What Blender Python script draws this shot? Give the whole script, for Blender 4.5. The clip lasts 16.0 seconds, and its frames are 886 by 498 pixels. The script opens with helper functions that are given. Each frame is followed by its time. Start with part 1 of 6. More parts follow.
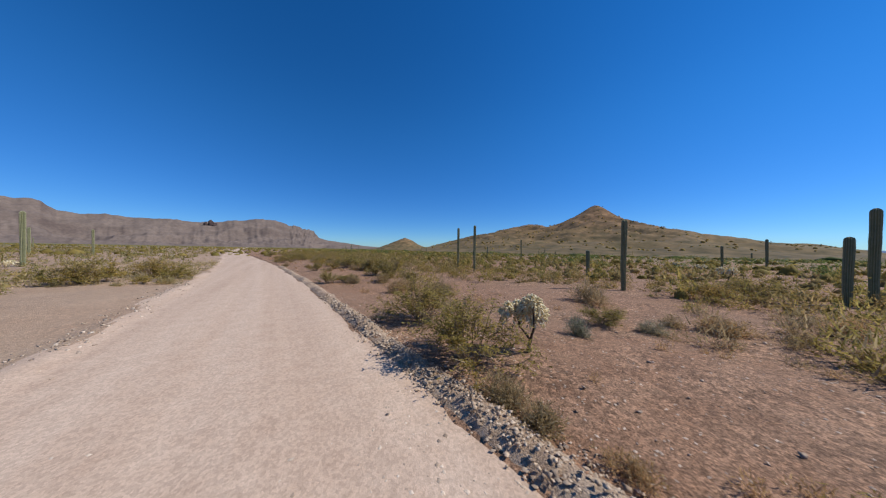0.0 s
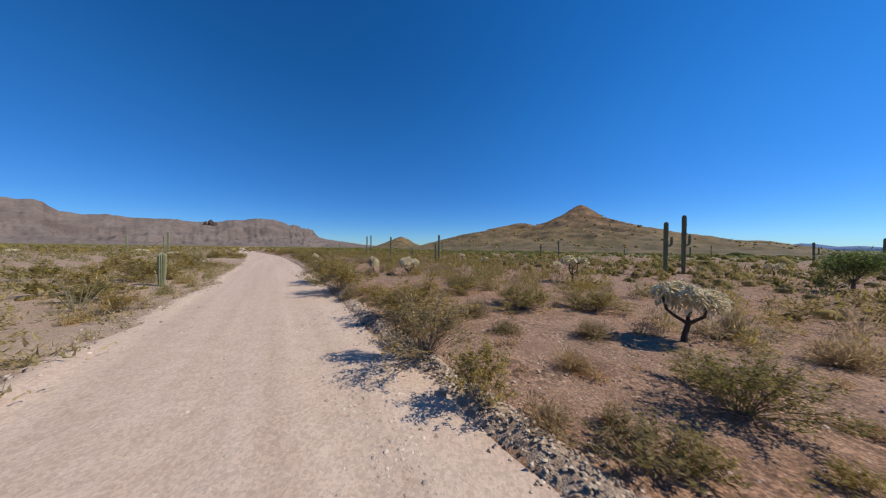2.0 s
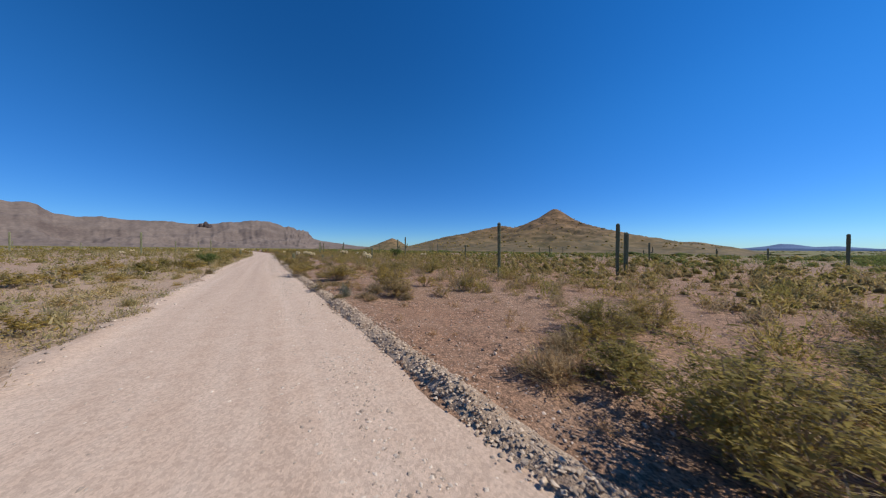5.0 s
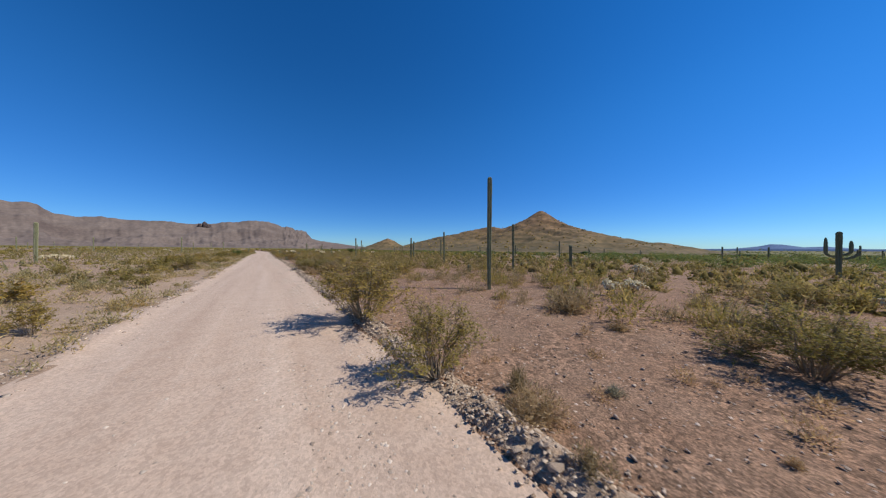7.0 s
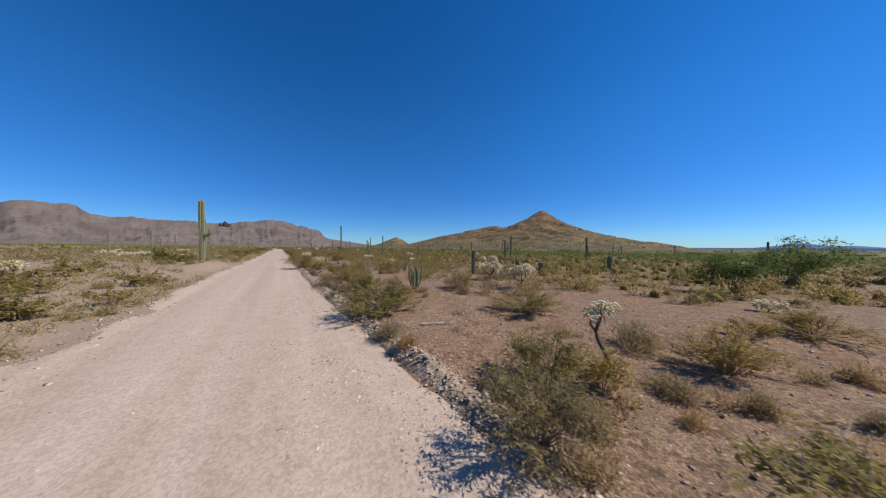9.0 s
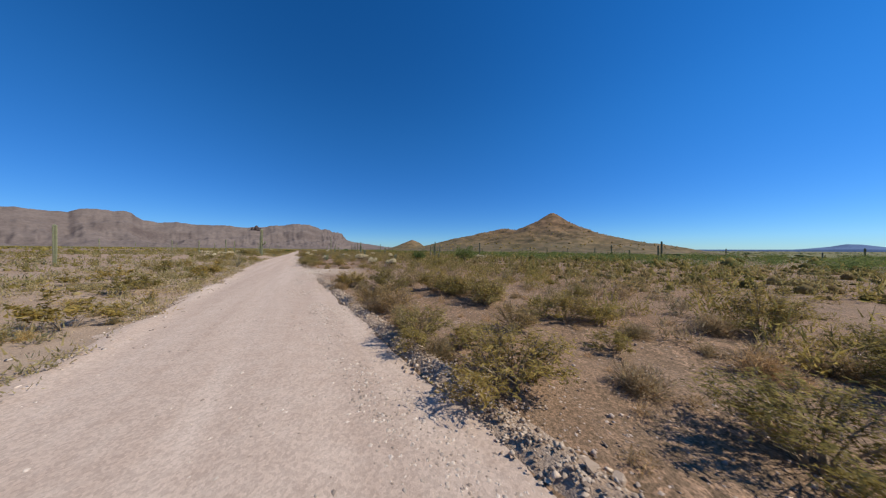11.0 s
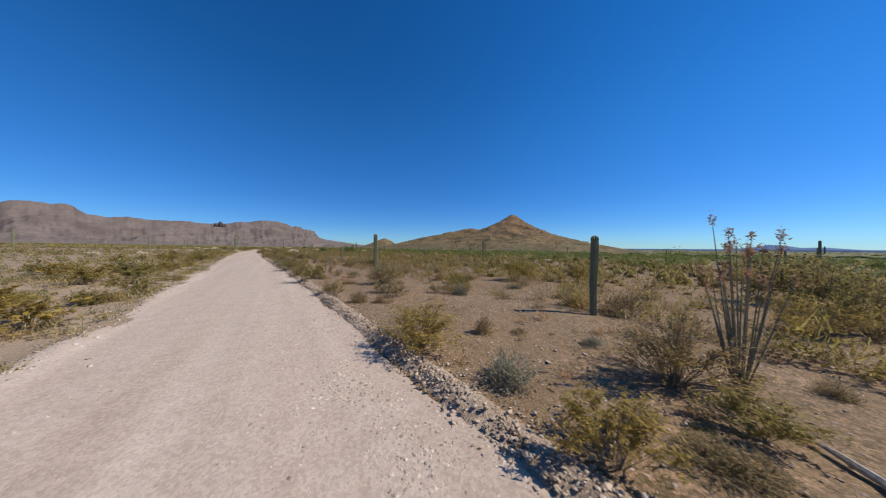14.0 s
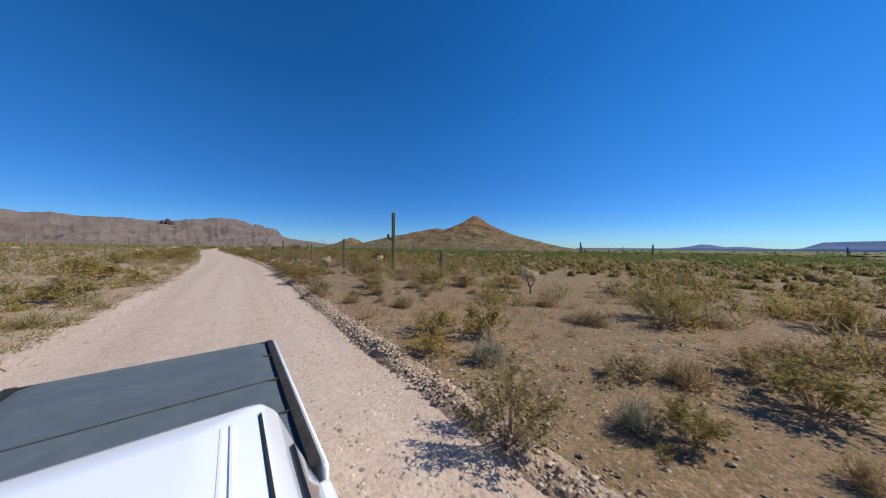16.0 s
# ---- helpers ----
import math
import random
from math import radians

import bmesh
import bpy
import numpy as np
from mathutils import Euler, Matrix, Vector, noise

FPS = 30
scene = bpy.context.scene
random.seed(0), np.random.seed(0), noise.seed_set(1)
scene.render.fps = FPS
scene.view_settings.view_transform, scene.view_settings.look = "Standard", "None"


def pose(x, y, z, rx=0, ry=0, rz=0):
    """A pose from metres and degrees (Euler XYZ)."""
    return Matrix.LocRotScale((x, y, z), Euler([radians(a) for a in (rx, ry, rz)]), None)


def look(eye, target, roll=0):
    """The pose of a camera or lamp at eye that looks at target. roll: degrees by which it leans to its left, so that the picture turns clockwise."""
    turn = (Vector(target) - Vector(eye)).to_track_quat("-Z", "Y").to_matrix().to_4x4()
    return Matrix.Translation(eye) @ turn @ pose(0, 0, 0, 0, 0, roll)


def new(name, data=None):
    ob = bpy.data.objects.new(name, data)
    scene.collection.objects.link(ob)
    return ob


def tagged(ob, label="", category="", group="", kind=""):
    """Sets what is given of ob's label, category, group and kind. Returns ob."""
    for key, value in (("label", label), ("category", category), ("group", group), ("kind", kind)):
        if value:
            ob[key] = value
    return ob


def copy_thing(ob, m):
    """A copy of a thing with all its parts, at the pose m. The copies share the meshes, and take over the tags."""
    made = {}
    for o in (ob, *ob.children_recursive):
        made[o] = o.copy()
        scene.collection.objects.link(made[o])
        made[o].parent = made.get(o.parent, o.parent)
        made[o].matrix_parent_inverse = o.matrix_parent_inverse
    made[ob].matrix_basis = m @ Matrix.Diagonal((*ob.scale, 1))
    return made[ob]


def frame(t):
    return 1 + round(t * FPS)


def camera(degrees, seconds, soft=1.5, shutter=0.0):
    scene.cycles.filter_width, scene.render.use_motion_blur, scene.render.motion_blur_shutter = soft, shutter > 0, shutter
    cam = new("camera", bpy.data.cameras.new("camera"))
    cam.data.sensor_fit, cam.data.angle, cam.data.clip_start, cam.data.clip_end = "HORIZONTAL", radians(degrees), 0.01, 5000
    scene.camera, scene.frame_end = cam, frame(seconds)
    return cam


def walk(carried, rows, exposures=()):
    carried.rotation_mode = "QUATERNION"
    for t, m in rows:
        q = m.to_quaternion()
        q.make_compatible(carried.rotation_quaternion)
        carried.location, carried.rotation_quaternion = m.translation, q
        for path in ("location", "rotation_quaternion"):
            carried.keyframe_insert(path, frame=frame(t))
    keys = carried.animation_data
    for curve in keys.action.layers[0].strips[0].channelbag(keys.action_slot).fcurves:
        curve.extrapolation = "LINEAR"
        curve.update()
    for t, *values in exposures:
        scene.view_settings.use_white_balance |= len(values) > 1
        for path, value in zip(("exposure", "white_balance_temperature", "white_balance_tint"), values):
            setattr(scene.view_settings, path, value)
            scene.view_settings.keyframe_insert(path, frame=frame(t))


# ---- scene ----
CAM_HEIGHT = 2.5
FOV = 119.39
CAM = [  # seconds, x, y, yaw to the right of +y, pitch, roll
    (0.0, -0.000, 0.000, 33.015, -0.102, 0.495),
    (0.5, -0.001, -9.627, 33.512, -0.342, 0.214),
    (1.0, 0.186, -20.031, 33.685, -0.389, 0.262),
    (1.5, -0.199, -30.200, 33.457, -0.455, 0.309),
    (2.0, -0.268, -40.748, 33.073, -0.486, 0.207),
    (2.5, -0.348, -51.456, 33.084, -0.504, 0.145),
    (3.0, -0.369, -62.407, 33.166, -0.521, 0.134),
    (3.5, -0.196, -73.502, 33.221, -0.456, 0.094),
    (4.0, 0.123, -84.745, 33.339, -0.467, 0.126),
    (4.5, 0.408, -96.018, 33.577, -0.426, 0.126),
    (5.0, 0.592, -107.291, 33.822, -0.202, 0.062),
    (5.5, 0.695, -118.581, 34.033, -0.107, 0.036),
    (6.0, 0.738, -129.901, 34.169, -0.081, 0.034),
    (6.5, 0.742, -141.267, 34.190, -0.107, 0.054),
    (7.0, 0.726, -152.695, 34.055, -0.202, 0.109),
    (7.5, 0.712, -164.200, 33.724, -0.342, 0.029),
    (8.0, 0.832, -175.766, 33.275, -0.287, 0.057),
    (8.5, 1.252, -187.321, 32.657, -0.422, 0.233),
    (9.0, 1.833, -198.652, 31.577, -0.524, 0.196),
    (9.5, 2.637, -209.801, 30.266, -0.425, 0.212),
    (10.0, 3.451, -220.755, 29.067, -0.196, 0.107),
    (10.5, 4.285, -231.510, 28.060, -0.091, 0.071),
    (11.0, 5.151, -242.058, 27.327, -0.045, 0.081),
    (11.5, 6.061, -252.395, 26.947, -0.029, 0.143),
    (12.0, 7.011, -262.571, 26.895, -0.179, 0.382),
    (12.5, 8.044, -272.800, 27.585, -0.266, 0.342),
    (13.0, 8.842, -283.109, 28.809, -0.251, 0.268),
    (13.5, 9.500, -293.491, 30.440, -0.332, 0.267),
    (14.0, 10.089, -304.043, 32.317, -0.392, 0.358),
    (14.5, 10.358, -314.664, 34.159, -0.420, 0.438),
    (15.0, 10.388, -325.252, 35.800, -0.332, 0.537),
    (15.5, 10.231, -335.757, 37.192, -0.423, 0.399),
    (16.0, 10.193, -346.804, 38.457, -0.502, 0.352),
]

cam = camera(FOV, 16.0, soft=1.2, shutter=0.02)


def cam_pose(x, y, yaw, pitch, roll):
    a, p = radians(yaw), radians(pitch)
    eye = Vector((x, y, CAM_HEIGHT))
    return look(eye, eye + Vector((math.sin(a) * math.cos(p), math.cos(a) * math.cos(p), math.sin(p))), roll)


walk(cam, [(t, cam_pose(*row)) for t, *row in CAM], exposures=[(0.0, 0.0), (16.0, 0.0)])

# ---- light ----
SUN_AZ, SUN_EL = 128.0, 45.0  # clockwise from +y
world = bpy.data.worlds.new("sky")
scene.world = world
world.use_nodes = True
wn = world.node_tree
wn.nodes.clear()
sky = wn.nodes.new("ShaderNodeTexSky")
sky.sky_type, sky.sun_disc = "NISHITA", False
sky.sun_elevation, sky.sun_rotation = radians(SUN_EL), radians(SUN_AZ)
sky.altitude, sky.air_density, sky.dust_density, sky.ozone_density = 1500, 1.0, 0.0, 4.0
back = wn.nodes.new("ShaderNodeBackground")
back.inputs["Strength"].default_value = 0.112
wout = wn.nodes.new("ShaderNodeOutputWorld")
deep = wn.nodes.new("ShaderNodeHueSaturation")
deep.inputs["Saturation"].default_value = 1.3
tint = wn.nodes.new("ShaderNodeMix")
tint.data_type, tint.blend_type = "RGBA", "MULTIPLY"
tint.inputs[0].default_value = 1.0
# a deep clear sky: bluer than the model towards the horizon
up = wn.nodes.new("ShaderNodeSeparateXYZ")
wtc = wn.nodes.new("ShaderNodeTexCoord")
wn.links.new(wtc.outputs["Generated"], up.inputs[0])
clear = wn.nodes.new("ShaderNodeValToRGB")
clear.color_ramp.interpolation = "EASE"
clear.color_ramp.elements[0].position, clear.color_ramp.elements[0].color = 0.0, (0.385, 0.62, 0.93, 1)
clear.color_ramp.elements[1].position, clear.color_ramp.elements[1].color = 0.45, (0.72, 0.95, 1.12, 1)
wn.links.new(up.outputs[2], clear.inputs[0])
wn.links.new(clear.outputs[0], tint.inputs[7])
wn.links.new(sky.outputs[0], deep.inputs["Color"])
wn.links.new(deep.outputs[0], tint.inputs[6])
side = wn.nodes.new("ShaderNodeMapRange")
side.interpolation_type = "SMOOTHSTEP"
side.inputs["From Min"].default_value, side.inputs["From Max"].default_value = -0.1, 0.95
side.inputs["To Min"].default_value, side.inputs["To Max"].default_value = 1.0, 1.14
wn.links.new(up.outputs[0], side.inputs["Value"])
sunward = wn.nodes.new("ShaderNodeVectorMath")
sunward.operation = "SCALE"
wn.links.new(tint.outputs[2], sunward.inputs[0])
wn.links.new(side.outputs[0], sunward.inputs["Scale"])
wn.links.new(sunward.outputs[0], back.inputs[0])
wn.links.new(back.outputs[0], wout.inputs[0])
sun = new("sun", bpy.data.lights.new("sun", "SUN"))
sun.data.energy, sun.data.angle, sun.data.color = 4.6, radians(0.53), (1.0, 0.95, 0.86)
s_az, s_el = radians(SUN_AZ), radians(SUN_EL)
sun_dir = Vector((math.sin(s_az) * math.cos(s_el), math.cos(s_az) * math.cos(s_el), math.sin(s_el)))
sun.matrix_world = look(sun_dir * 100, (0, 0, 0))

# ---- materials ----


def material(name, rough=0.85, metal=0.0):
    m = bpy.data.materials.new(name)
    m.use_nodes = True
    b = m.node_tree.nodes["Principled BSDF"]
    b.inputs["Roughness"].default_value, b.inputs["Metallic"].default_value = rough, metal
    b.inputs["Specular IOR Level"].default_value = 0.25
    return m, m.node_tree, b


def noise_node(nt, scale, detail=4.0, coord="Object", rough=0.6, stretch=None):
    tc = nt.nodes.new("ShaderNodeTexCoord")
    n = nt.nodes.new("ShaderNodeTexNoise")
    n.inputs["Scale"].default_value, n.inputs["Detail"].default_value, n.inputs["Roughness"].default_value = scale, detail, rough
    if stretch:
        mp = nt.nodes.new("ShaderNodeMapping")
        mp.inputs["Scale"].default_value = stretch
        nt.links.new(tc.outputs[coord], mp.inputs[0])
        nt.links.new(mp.outputs[0], n.inputs["Vector"])
    else:
        nt.links.new(tc.outputs[coord], n.inputs["Vector"])
    return n.outputs["Fac"]


def ramp(nt, fac, stops):
    r = nt.nodes.new("ShaderNodeValToRGB")
    e = r.color_ramp.elements
    while len(e) < len(stops):
        e.new(0.5)
    for el, (p, c) in zip(e, stops):
        el.position, el.color = p, (*c, 1)
    nt.links.new(fac, r.inputs[0])
    return r.outputs[0]


def mix(nt, fac, a, b, mode="MIX"):
    m = nt.nodes.new("ShaderNodeMix")
    m.data_type, m.blend_type = "RGBA", mode
    for sock, v in ((m.inputs[0], fac), (m.inputs[6], a), (m.inputs[7], b)):
        if isinstance(v, (int, float)):
            sock.default_value = v
        elif isinstance(v, tuple):
            sock.default_value = (*v, 1)
        else:
            nt.links.new(v, sock)
    return m.outputs[2]


def bump(nt, b, height, strength, dist):
    n = nt.nodes.new("ShaderNodeBump")
    n.inputs["Strength"].default_value, n.inputs["Distance"].default_value = strength, dist
    nt.links.new(height, n.inputs["Height"])
    nt.links.new(n.outputs[0], b.inputs["Normal"])


def island(nt):
    return nt.nodes.new("ShaderNodeNewGeometry").outputs["Random Per Island"]


def per_object(nt):
    return nt.nodes.new("ShaderNodeObjectInfo").outputs["Random"]


def pebble_cells(nt, scale):
    tc, v = nt.nodes.new("ShaderNodeTexCoord"), nt.nodes.new("ShaderNodeTexVoronoi")
    v.inputs["Scale"].default_value = scale
    nt.links.new(tc.outputs["Object"], v.inputs["Vector"])
    bw = nt.nodes.new("ShaderNodeRGBToBW")
    nt.links.new(v.outputs["Color"], bw.inputs[0])
    return v.outputs["Distance"], bw.outputs[0]


def grey_stretch(nt, col):
    """The later part of the drive lies in greyer ground."""
    tc, xyz, mr = nt.nodes.new("ShaderNodeTexCoord"), nt.nodes.new("ShaderNodeSeparateXYZ"), nt.nodes.new("ShaderNodeMapRange")
    mr.inputs["From Min"].default_value, mr.inputs["From Max"].default_value = -170, -265
    nt.links.new(tc.outputs["Object"], xyz.inputs[0])
    nt.links.new(xyz.outputs[1], mr.inputs["Value"])
    return mix(nt, mr.outputs[0], col, mix(nt, 1.0, col, (0.96, 1.0, 1.04), "MULTIPLY"))


def soil_material():
    m, nt, b = material("desert_soil", 0.95)
    big = noise_node(nt, 0.12, 4)
    mid = noise_node(nt, 1.3, 6)
    fine = noise_node(nt, 28.0, 5)
    base = ramp(nt, big, [(0.3, (0.30, 0.158, 0.095)), (0.5, (0.295, 0.176, 0.117)), (0.7, (0.305, 0.203, 0.143))])
    base = mix(nt, 0.45, base, ramp(nt, mid, [(0.3, (0.20, 0.125, 0.08)), (0.7, (0.41, 0.285, 0.20))]))
    grit = ramp(nt, fine, [(0.35, (0.5, 0.47, 0.45)), (0.6, (1.0, 1.0, 1.0)), (0.75, (1.4, 1.35, 1.3))])
    col = mix(nt, 0.75, base, grit, "MULTIPLY")
    dist, tone = pebble_cells(nt, 11.0)
    patchy = ramp(nt, noise_node(nt, 0.5, 3), [(0.38, (0.1, 0.1, 0.1)), (0.62, (0.95, 0.95, 0.95))])
    col = mix(nt, patchy, col, mix(nt, 0.8, col, ramp(nt, tone, [(0.25, (0.42, 0.40, 0.38)), (0.5, (0.92, 0.90, 0.89)), (0.75, (1.5, 1.45, 1.4))]), "MULTIPLY"))
    dist2, tone2 = pebble_cells(nt, 34.0)
    col = mix(nt, 0.55, col, ramp(nt, tone2, [(0.3, (0.45, 0.43, 0.41)), (0.5, (1.0, 1.0, 1.0)), (0.72, (1.55, 1.5, 1.45))]), "MULTIPLY")
    # far from the road the plain is covered by low growth
    tc, vm = nt.nodes.new("ShaderNodeTexCoord"), nt.nodes.new("ShaderNodeVectorMath")
    vm.operation, vm.inputs[1].default_value = "MULTIPLY", (1.0, 0.45, 0.0)
    ln, mr = nt.nodes.new("ShaderNodeVectorMath"), nt.nodes.new("ShaderNodeMapRange")
    ln.operation = "LENGTH"
    mr.inputs["From Min"].default_value, mr.inputs["From Max"].default_value, mr.inputs["To Max"].default_value = 60, 330, 0.85
    nt.links.new(tc.outputs["Object"], vm.inputs[0])
    nt.links.new(vm.outputs[0], ln.inputs[0])
    nt.links.new(ln.outputs["Value"], mr.inputs["Value"])
    growth = ramp(nt, noise_node(nt, 0.05, 6), [(0.35, (0.105, 0.115, 0.032)), (0.55, (0.16, 0.155, 0.052)), (0.75, (0.24, 0.195, 0.09))])
    col = mix(nt, mr.outputs[0], col, growth)
    # pale dust that the traffic has laid over the windward verge
    dust = nt.nodes.new("ShaderNodeAttribute")
    dust.attribute_name = "dust"
    cover = nt.nodes.new("ShaderNodeMath")
    cover.operation = "MULTIPLY"
    nt.links.new(dust.outputs["Fac"], cover.inputs[0])
    nt.links.new(ramp(nt, noise_node(nt, 0.35, 5), [(0.3, (0.6, 0.6, 0.6)), (0.65, (1.0, 1.0, 1.0))]), cover.inputs[1])
    powder = mix(nt, 0.6, (0.50, 0.385, 0.285), grit, "MULTIPLY")
    col = mix(nt, cover.outputs[0], col, powder)
    col = mix(nt, 1.0, col, (1.06, 1.04, 0.99), "MULTIPLY")
    nt.links.new(col, b.inputs["Base Color"])
    bump(nt, b, fine, 0.8, 0.03)
    return m


def road_material():
    m, nt, b = material("graded_dirt", 0.95)
    along = noise_node(nt, 0.6, 5, stretch=(1.6, 0.05, 1))
    mid = noise_node(nt, 2.0, 6)
    fine = noise_node(nt, 45.0, 4)
    base = ramp(nt, along, [(0.3, (0.46, 0.325, 0.235)), (0.5, (0.545, 0.40, 0.295)), (0.7, (0.625, 0.48, 0.365))])
    base = mix(nt, 0.35, base, ramp(nt, mid, [(0.3, (0.44, 0.305, 0.215)), (0.7, (0.61, 0.47, 0.355))]))
    grit = ramp(nt, fine, [(0.3, (0.8, 0.79, 0.78)), (0.55, (1.0, 1.0, 1.0)), (0.8, (1.15, 1.14, 1.13))])
    col = mix(nt, 0.7, base, grit, "MULTIPLY")
    dist, tone = pebble_cells(nt, 26.0)
    col = mix(nt, 0.24, col, ramp(nt, tone, [(0.25, (0.55, 0.53, 0.52)), (0.5, (1.0, 1.0, 1.0)), (0.75, (1.45, 1.42, 1.4))]), "MULTIPLY")
    col = grey_stretch(nt, col)
    nt.links.new(col, b.inputs["Base Color"])
    bump(nt, b, fine, 0.3, 0.02)
    return m


def rubble_bed_material():
    """The bed of the windrow: dirt with grit in it."""
    m, nt, b = material("rubble_bed", 0.95)
    mid, fine = noise_node(nt, 3.0, 5), noise_node(nt, 38.0, 5)
    col = ramp(nt, mid, [(0.3, (0.29, 0.20, 0.135)), (0.5, (0.375, 0.275, 0.195)), (0.7, (0.45, 0.345, 0.255))])
    col = mix(nt, 0.9, col, ramp(nt, fine, [(0.35, (0.55, 0.53, 0.5)), (0.5, (1.0, 1.0, 1.0)), (0.68, (1.5, 1.47, 1.43))]), "MULTIPLY")
    nt.links.new(col, b.inputs["Base Color"])
    bump(nt, b, fine, 0.9, 0.03)
    return m


def stone_material(name, lo, hi):
    m, nt, b = material(name, 0.9)
    col = ramp(nt, island(nt), [(0.0, lo), (0.5, tuple((p + q) / 2 for p, q in zip(lo, hi))), (1.0, hi)])
    col = mix(nt, 0.25, col, ramp(nt, per_object(nt), [(0.0, lo), (1.0, hi)]))
    f = noise_node(nt, 40.0, 4)
    nt.links.new(mix(nt, 0.5, col, ramp(nt, f, [(0.3, (0.6, 0.58, 0.56)), (0.7, (1.2, 1.2, 1.2))]), "MULTIPLY"), b.inputs["Base Color"])
    bump(nt, b, f, 0.5, 0.01)
    return m


def leaf_material(name, a, c, e, thin=0.48):
    m, nt, b = material(name, 0.8)
    n = noise_node(nt, 0.45, 3)
    col = ramp(nt, island(nt), [(0.0, a), (0.55, c), (1.0, e)])
    tone = ramp(nt, per_object(nt), [(0.0, (0.75, 0.78, 0.7)), (0.5, (1.0, 1.0, 1.0)), (1.0, (1.25, 1.1, 0.95))])
    col = mix(nt, 1.0, col, tone, "MULTIPLY")
    col = mix(nt, 0.6, col, ramp(nt, n, [(0.35, (0.72, 0.8, 0.65)), (0.65, (1.3, 1.12, 1.0))]), "MULTIPLY")
    col = mix(nt, 0.5, col, ramp(nt, noise_node(nt, 11.0, 5), [(0.35, (0.55, 0.55, 0.5)), (0.65, (1.3, 1.28, 1.25))]), "MULTIPLY")
    nt.links.new(col, b.inputs["Base Color"])
    tr, ms = nt.nodes.new("ShaderNodeBsdfTranslucent"), nt.nodes.new("ShaderNodeMixShader")
    ms.inputs[0].default_value = thin
    nt.links.new(col, tr.inputs[0])
    nt.links.new(b.outputs[0], ms.inputs[1])
    nt.links.new(tr.outputs[0], ms.inputs[2])
    nt.links.new(ms.outputs[0], nt.nodes["Material Output"].inputs["Surface"])
    return m


def spine_material():
    m, nt, b = material("cholla_spines", 0.75)
    col = ramp(nt, island(nt), [(0.0, (0.60, 0.48, 0.27)), (0.5, (0.82, 0.71, 0.46)), (1.0, (0.94, 0.86, 0.63))])
    nt.links.new(col, b.inputs["Base Color"])
    tr, ms = nt.nodes.new("ShaderNodeBsdfTranslucent"), nt.nodes.new("ShaderNodeMixShader")
    ms.inputs[0].default_value = 0.3
    nt.links.new(col, tr.inputs[0])
    nt.links.new(b.outputs[0], ms.inputs[1])
    nt.links.new(tr.outputs[0], ms.inputs[2])
    nt.links.new(ms.outputs[0], nt.nodes["Material Output"].inputs["Surface"])
    return m


def bark_material(name, a, c):
    m, nt, b = material(name, 0.9)
    f = noise_node(nt, 25.0, 4)
    nt.links.new(ramp(nt, f, [(0.3, a), (0.7, c)]), b.inputs["Base Color"])
    return m


def cactus_material(name, a, c, pale):
    m, nt, b = material(name, 0.7)
    n = noise_node(nt, 3.0, 5)
    f = noise_node(nt, 60.0, 2)
    col = ramp(nt, n, [(0.3, a), (0.7, c)])
    at = nt.nodes.new("ShaderNodeAttribute")
    at.attribute_name = "ridge"
    fac = nt.nodes.new("ShaderNodeMath")
    fac.operation = "MULTIPLY"
    nt.links.new(at.outputs["Fac"], fac.inputs[0])
    nt.links.new(ramp(nt, f, [(0.35, (0.15, 0.15, 0.15)), (0.6, (0.75, 0.75, 0.75))]), fac.inputs[1])
    nt.links.new(mix(nt, fac.outputs[0], col, pale), b.inputs["Base Color"])
    return m


